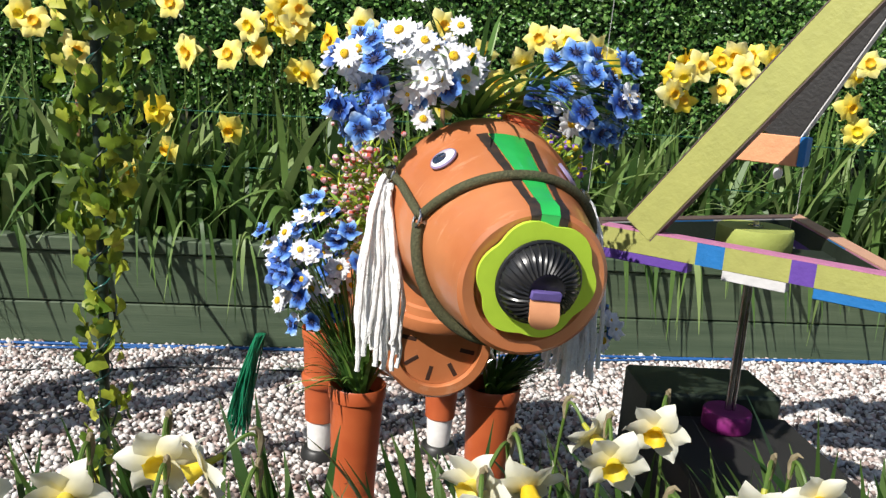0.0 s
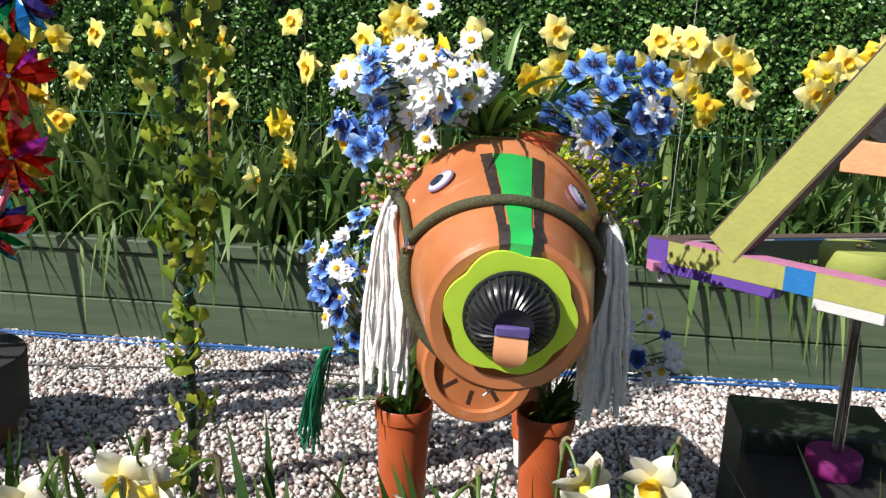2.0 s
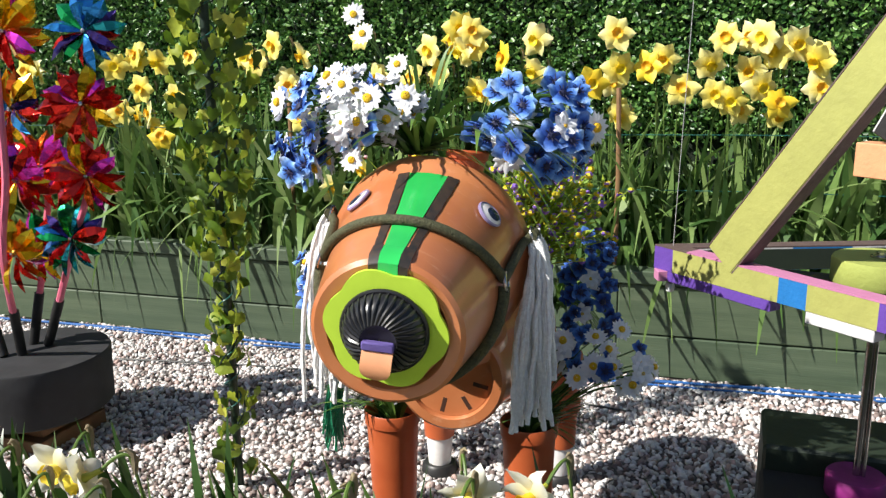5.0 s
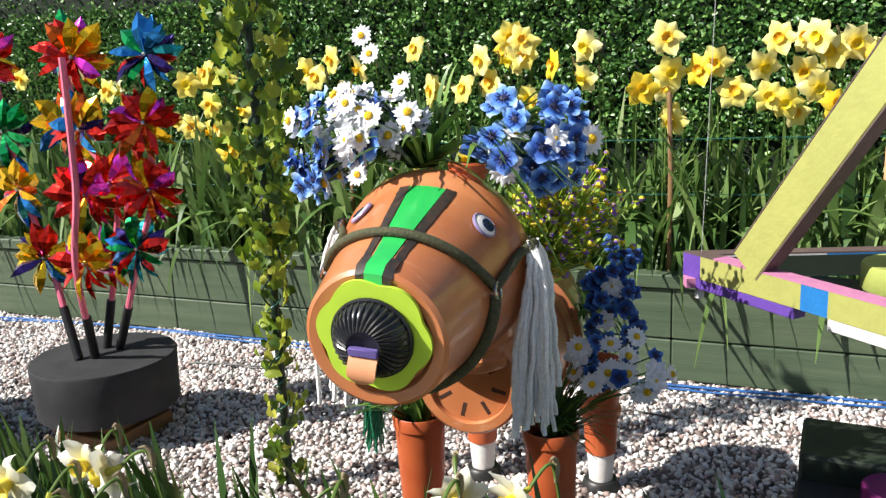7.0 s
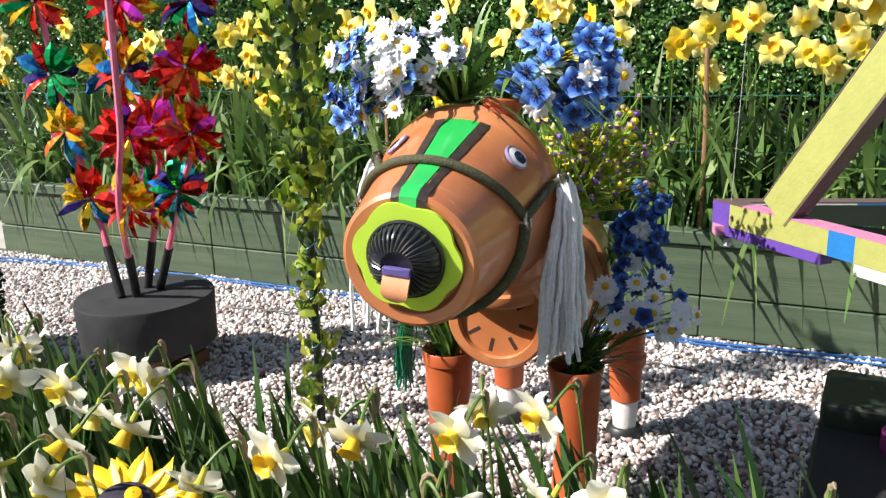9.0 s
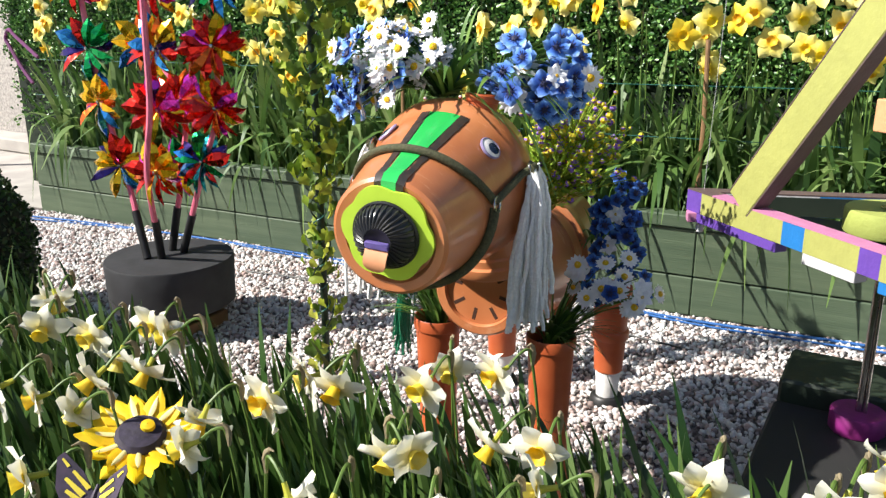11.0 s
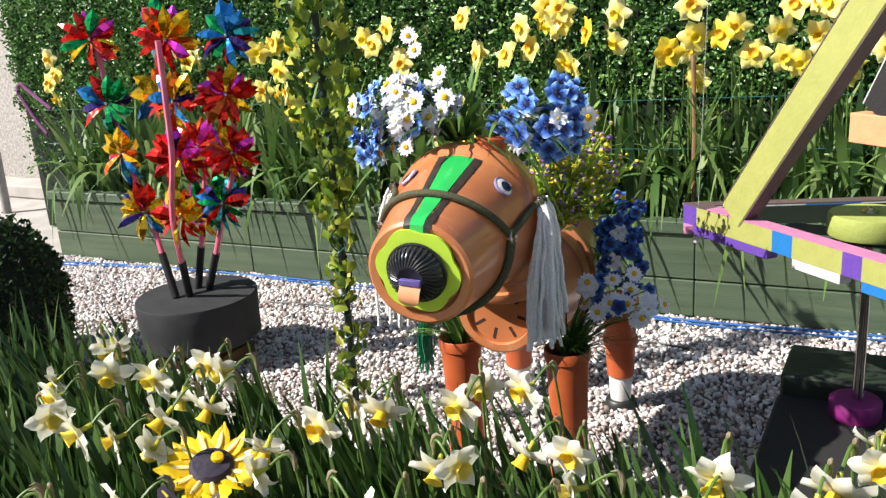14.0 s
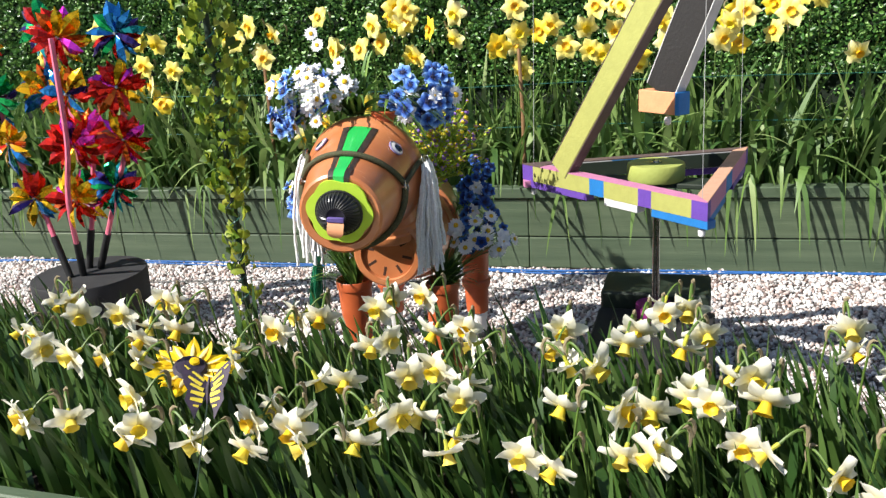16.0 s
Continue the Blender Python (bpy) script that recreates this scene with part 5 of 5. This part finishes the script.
pinwheel("pink stick with four red and magenta foil pinwheels", (-1.645, 2.114, 0.375), [(-1.565, 2.06, 0.66), (-1.515, 2.06, 0.89), (-1.50, 2.06, 1.10), (-1.49, 2.06, 1.32)], (RED_WHEEL, ROSE_WHEEL, GOLD_WHEEL, RED_WHEEL), True)
pinwheel("leaning pink stick with four mixed foil pinwheels", (-1.737, 2.112, 0.385), [(-1.83, 2.12, 0.65), (-1.91, 2.12, 0.89), (-1.94, 2.12, 1.09), (-1.97, 2.12, 1.34)], (GOLD_WHEEL, GOLD_WHEEL, GREEN_WHEEL, ROSE_WHEEL), False)
pinwheel("upright pink stick with four foil pinwheels in the drum", (-1.613, 2.23, 0.38), [(-1.45, 2.18, 0.69), (-1.37, 2.19, 0.89), (-1.35, 2.18, 1.11), (-1.32, 2.19, 1.32)], (GREEN_WHEEL, RED_WHEEL, RED_WHEEL, GREEN_WHEEL), False)
pinwheel("pink stick with four gold and red foil pinwheels", (-1.696, 2.239, 0.38), [(-1.64, 2.24, 0.64), (-1.60, 2.24, 0.90), (-1.75, 2.24, 1.10), (-1.72, 2.24, 1.36)], (ROSE_WHEEL, RED_WHEEL, GOLD_WHEEL, GREEN_WHEEL), False)

# ---------------------------------------------------------------- spinning sculpture on its plinth
plinth = thing("plinth", "black cloth and dark green board plinth standing on the pebbles", "plinth", Matrix.Translation((0.6, 1.5, 0)))
part("front_block", box(0.0, 0.0, 0.0, 0.40, 0.64, 0.271, 0.008), PL_BLACK, plinth, "black mesh cloth cover", smooth=False)
part("back_block", box(0.005, 0.643, 0.0, 0.385, 0.87, 0.328, 0.008), PL_GREEN, plinth, "dark green board", smooth=False)

AXIS = Vector((0.797, 2.067, 0.0))
spin = thing("spinning_sculpture", "painted triangular timber sculpture with slanting beams on a rod", "sculpture", Matrix.Translation(AXIS))
part("foot", lathe([(0.001, 0.272), (0.060, 0.272), (0.063, 0.276), (0.063, 0.318), (0.060, 0.322), (0.001, 0.322)], 40), MAGENTA, spin, "magenta foam foot")
part("rod", tube([(0, 0, 0.318), (0, 0, 0.76)], 0.0088, 12), STEEL, spin, "steel rod")
part("rod", tube([(0.013, -0.006, 0.318), (0.010, -0.004, 0.745)], 0.0045, 10), STEEL, spin, "thin steel rod")
part("disc", lathe([(0.001, 0.762), (0.090, 0.762), (0.093, 0.766), (0.093, 0.812), (0.090, 0.817), (0.001, 0.817)], 44), P_DISC, spin, "lime foam disc")
part("bolt", lathe([(0.001, 0.818), (0.020, 0.818), (0.020, 0.821), (0.009, 0.822), (0.009, 0.829), (0.001, 0.830)], 18), STEEL, spin, "steel bolt and washer")
CORNER = 0.470


def rail(angle, blocks, under, top):
    """One side of the triangle: painted blocks along it, strips beneath and a painted top."""
    a, b = radians(angle), radians(angle + 120)
    p, q = CORNER * Vector((math.cos(a), math.sin(a), 0)), CORNER * Vector((math.cos(b), math.sin(b), 0))
    L = (q - p).length
    m = Matrix.Translation(p) @ Matrix.Rotation(math.atan2((q - p).y, (q - p).x), 4, "Z")
    # local: x along, y inward (left of the way)
    for x0, x1, mt in blocks:
        u0, u1 = x0 * L, x1 * L
        i0, i1 = (u0 + 0.072 if x0 == 0 else u0), (u1 - 0.072 if x1 == 1 else u1)
        v = [(u0, 0, 0.742), (u1, 0, 0.742), (i1, 0.042, 0.742), (i0, 0.042, 0.742), (u0, 0, 0.795), (u1, 0, 0.795), (i1, 0.042, 0.795), (i0, 0.042, 0.795)]
        part("block", (v, [(0, 3, 2, 1), (4, 5, 6, 7), (0, 1, 5, 4), (1, 2, 6, 5), (2, 3, 7, 6), (3, 0, 4, 7)]), mt, spin, m=m, smooth=False)
    for x0, x1, mt in under:
        part("under_strip", box(x0 * L, 0.001, 0.717, x1 * L, 0.036, 0.7415, 0.0015), mt, spin, m=m, smooth=False)
    for x0, x1, mt in top:
        u0, u1 = x0 * L, x1 * L
        i0, i1 = (u0 + 0.072 if x0 == 0 else u0), (u1 - 0.072 if x1 == 1 else u1)
        v = [(u0, 0, 0.7955), (u1, 0, 0.7955), (i1, 0.042, 0.7955), (i0, 0.042, 0.7955), (u0, 0, 0.799), (u1, 0, 0.799), (i1, 0.042, 0.799), (i0, 0.042, 0.799)]
        part("top_strip", (v, [(0, 3, 2, 1), (4, 5, 6, 7), (0, 1, 5, 4), (1, 2, 6, 5), (2, 3, 7, 6), (3, 0, 4, 7)]), mt, spin, m=m, smooth=False)
    part("inner_face", box(0.08, 0.0425, 0.744, L - 0.08, 0.046, 0.792, 0), PL_GREEN, spin, m=m, smooth=False)
    return m, L


TURN0 = 170.5
yel, LEN = rail(TURN0, ((0, 0.07, P_PURPLE), (0.07, 0.42, P_YELLOW), (0.42, 0.50, P_BLUE), (0.50, 0.68, P_YELLOW), (0.68, 0.745, P_PURPLE), (0.745, 0.93, P_YELLOW), (0.93, 1, P_PURPLE)),
                ((0.0, 0.40, P_PURPLE), (0.50, 0.675, P_WHITE), (0.745, 1.0, P_BLUE)), ((0, 0.12, P_BROWN), (0.12, 1, P_PINK)))
rail(TURN0 + 120, ((0, 0.06, P_PURPLE), (0.06, 0.40, P_PINK), (0.40, 0.55, P_BLUE), (0.55, 0.94, P_PINK), (0.94, 1, P_PURPLE)), ((0.05, 0.4, P_BLUE), (0.6, 0.95, P_PURPLE)), ((0, 1, P_PEACH),))
rail(TURN0 + 240, ((0, 0.06, P_BLUE), (0.06, 0.45, P_WHITE), (0.45, 0.62, P_BLUE), (0.62, 0.94, P_WHITE), (0.94, 1, P_PURPLE)), ((0.03, 0.42, P_PURPLE), (0.85, 1, P_PINK)), ((0, 1, P_BROWN),))
part("cross_bar", box(-0.20, -0.05, 0.744, 0.20, 0.05, 0.760, 0.003), PL_GREEN, spin, m=Matrix.Rotation(radians(TURN0), 4, "Z"), smooth=False)


def beam(name, foot, top, width, thick, flat, face_mat, edge_mat, label):
    """A painted beam from foot to top; flat: the level way in which its broad face is wide."""
    foot, top, flat = Vector(foot), Vector(top), Vector(flat).normalized()
    d = (top - foot).normalized()
    wide = (flat - d * flat.dot(d)).normalized()
    nrm = d.cross(wide)
    M4 = Matrix((wide, nrm, d)).transposed().to_4x4()
    M4.translation = foot
    L = (top - foot).length
    bm_ = part(name, box(-width / 2, -thick / 2, 0, width / 2, thick / 2, L, 0.002), face_mat, spin, label, m=M4, smooth=False)
    for s in (-1, 1):
        part("edge", box(s * width / 2 - 0.0015, -thick / 2 + 0.001, 0.002, s * width / 2 + 0.0015, thick / 2 - 0.001, L - 0.002, 0), edge_mat, bm_, m=Matrix.Translation((s * 0.002, 0, 0)), smooth=False)
    return bm_, L


along = (yel.to_3x3() @ Vector((1, 0, 0))).normalized()
f0 = yel @ Vector((0.235 * LEN, 0.021, 0.80))
f1 = f0 + along * 0.445 + Vector((0, 0, 0.60))
bm_y, bl = beam("slanting_beam", f0 - Vector((0, 0, 0.0)), f1, 0.078, 0.045, along, P_YELLOW, P_BROWN, "yellow painted slanting beam")
part("cap", box(-0.041, -0.025, bl - 0.001, 0.041, 0.025, bl + 0.085, 0.002), P_BLUE, bm_y, "blue painted cap", smooth=False)
k0 = Vector((0.02, 0.02, 1.045))
bm_k, kl = beam("hanging_beam", k0, k0 + along * 0.30 + Vector((0, 0, 0.60)), 0.115, 0.045, along, P_BLACK, P_WHITE, "black painted hanging beam")
tip_turn = Matrix.Translation(k0) @ yel.to_3x3().to_4x4()
part("tip", box(-0.085, -0.026, -0.068, 0.068, 0.026, 0.004, 0.002), P_ORANGE, spin, "apricot painted tip", m=tip_turn, smooth=False)
part("tip_end", box(0.0685, -0.026, -0.068, 0.086, 0.026, 0.004, 0.002), P_BLUE, spin, "blue painted tip end", m=tip_turn, smooth=False)
part("bead", lathe([(0.001, -0.016), (0.009, -0.012), (0.012, 0.0), (0.009, 0.012), (0.001, 0.016)], 16), BEAD, spin, "white bead", m=Matrix.Translation((0.035, 0.0, 0.955)))
for ang in (TURN0, TURN0 + 120, TURN0 + 240):
    c = Vector((0.43 * math.cos(radians(ang)), 0.43 * math.sin(radians(ang)), 0))
    part("bead", lathe([(0.001, -0.014), (0.009, -0.010), (0.011, 0.0), (0.009, 0.010), (0.001, 0.014)], 14), BEAD, spin, "white bead", m=Matrix.Translation(c + Vector((0, 0, 0.700))))
    part("line", tube([c + Vector((0, 0, 0.70)), c * 0.93 + Vector((0, 0, 1.75))], 0.0008, 5), LINE, spin, "nylon line")

# ---------------------------------------------------------------- clipped bush, sunflower, butterfly, small things
g = np.random.default_rng(33)
bush = thing("box_bush", "clipped dark green rounded box bush", "bush", Matrix.Translation((-2.42, 1.76, 0)) @ Matrix.Diagonal((1, 1, 1.06, 1)))
# added solid filler, its near-black colour standing for shade inside the bush
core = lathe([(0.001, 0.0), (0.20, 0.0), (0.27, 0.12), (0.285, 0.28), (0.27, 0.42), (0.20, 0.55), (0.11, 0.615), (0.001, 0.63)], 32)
part("core", core, LEAF_SHADE, bush)
n = 5200
u, a = g.uniform(0, 1, n), g.uniform(0, 2 * math.pi, n)
prof_r = np.interp(u, [0, 0.2, 0.45, 0.66, 0.86, 0.96, 1], [0.22, 0.28, 0.295, 0.28, 0.21, 0.12, 0.01])
pos = np.stack([prof_r * np.cos(a), prof_r * np.sin(a), 0.64 * u], 1) * g.uniform(0.96, 1.03, (n, 1))
V, F = scatter(leaf_v, leaf_f, pos, turns(n, g, 1.2), g.uniform(0.014, 0.026, n))
me = bpy.data.meshes.new("leaves")
me.from_pydata([tuple(p) for p in V], [], [tuple(q) for q in F.reshape(-1, 4)])
me.materials.append(BUSHLEAF)
part("leaves", me, None, bush)

sf = thing("sunflower_windmill", "yellow cloth sunflower with a dark centre among the daffodils", "garden ornament", Matrix.Translation((-0.20, 0.83, 0.578)))
tilt = Matrix.Rotation(radians(-78), 4, "X") @ Matrix.Rotation(radians(18), 4, "Z")
for ring_, cnt, L in ((0, 13, 0.066), (1, 11, 0.056)):
    for i in range(cnt):
        m = tilt @ Matrix.Translation((0, -0.004 * ring_, 0)) @ Matrix.Rotation(radians(360 / cnt * i + 13 * ring_ + rnd.uniform(-6, 6)), 4, "Y") @ Matrix.Translation((0.030, 0, 0)) @ Matrix.Rotation(rnd.uniform(-0.3, 0.3), 4, "X")
        pet = part("petal", petal(L * rnd.uniform(0.88, 1.08), 0.038, rnd.uniform(-0.15, 0.4), 0.35, rnd.uniform(-0.2, 0.2)), SUNPETAL, sf, m=m, sharp=80)
        if ring_:
            part("stripe", petal(L * 0.72, 0.010, 0.2, 0.3, 0.0), SUNSTRIPE, pet, "pale yellow stripe", m=Matrix.Translation((0.006, -0.0035, 0)), sharp=80)
part("centre", lathe([(0.041, -0.004), (0.041, 0.006), (0.034, 0.014), (0.001, 0.018)], 30), SUNDISC, sf, "dark purple centre", m=tilt @ TO_FACE)
part("button", lathe([(0.012, 0.0), (0.011, 0.007), (0.001, 0.009)], 18), SUNPETAL, sf, "yellow button", m=tilt @ TO_FACE @ Matrix.Translation((0.004, 0.012, 0.016)))
part("stem", tube([(0, 0.02, 0.0), (0.01, 0.04, -0.15), (0.0, 0.03, -0.32)], 0.005, 7), STALK, sf)

bf = thing("butterfly_ornament", "yellow and black plastic swallowtail butterfly on a wire", "garden ornament",
           Matrix.Translation((0.025, 0.58, 0.675)) @ Matrix.Rotation(radians(12), 4, "Z") @ Matrix.Rotation(radians(-35), 4, "X"))
part("body", tube([(0, 0, 0.022), (0, -0.003, 0.0), (0, 0, -0.03)], [0.002, 0.0045, 0.002], 8), WING, bf)
for s in (-1, 1):
    shape = [(0.003, 0.012), (0.020, 0.034), (0.046, 0.052), (0.052, 0.044), (0.044, 0.008), (0.036, -0.004), (0.040, -0.024), (0.028, -0.044), (0.020, -0.062), (0.016, -0.044), (0.004, -0.022)]
    bend = lambda x: -0.45 * x
    v = [(s * x, bend(x) + t, z) for t in (0, 0.0012) for x, z in shape]
    k = len(shape)
    f = [tuple(range(k)), tuple(range(2 * k - 1, k - 1, -1))] + [(i, i + k, (i + 1) % k + k, (i + 1) % k) for i in range(k)]
    wing = part("wing", (v, f), WING, bf, m=None, smooth=False)
    for x0, z0, x1, z1, w in ((0.008, 0.015, 0.030, 0.032, 0.006), (0.012, 0.006, 0.036, 0.022, 0.007), (0.008, -0.004, 0.032, 0.008, 0.007), (0.006, -0.014, 0.030, -0.007, 0.009),
                              (0.008, -0.025, 0.030, -0.021, 0.009), (0.036, 0.036, 0.045, 0.044, 0.004), (0.014, -0.036, 0.024, -0.034, 0.005)):
        d = Vector((x1 - x0, 0, z1 - z0)).normalized()
        nn = Vector((-d.z, 0, d.x)) * w * 0.5
        q = [Vector((x0, 0, z0)) - nn, Vector((x1, 0, z1)) - nn * 0.6, Vector((x1, 0, z1)) + nn * 0.6, Vector((x0, 0, z0)) + nn]
        part("patch", ([(s * p.x, bend(p.x) - 0.0012, p.z) for p in q], [(0, 1, 2, 3)]), WING_Y, wing, smooth=False)
part("wire", tube([(0, 0.003, -0.02), (0.0, -0.02, -0.2), (0.0, -0.12, -0.40)], 0.0015, 5), IVY_STEM, bf)

rib = part("ribbon_loop", tube(smooth_path([(-3.62, 3.05, 0.95), (-3.80, 3.05, 1.06), (-3.86, 3.05, 1.10), (-3.90, 3.05, 1.05), (-3.87, 3.05, 1.00), (-3.78, 3.05, 0.88), (-3.70, 3.05, 0.80)], 5), 0.011, 7), MAUVE)
tagged(rib, "mauve looped plastic stem ornament at the planter's end", "ornament")
post = part("post", tube([(-5.62, 3.87, -0.01), (-5.56, 3.87, 1.3)], 0.035, 10), GREY_POST)
tagged(post, "thin grey metal post beside the bush", "post")
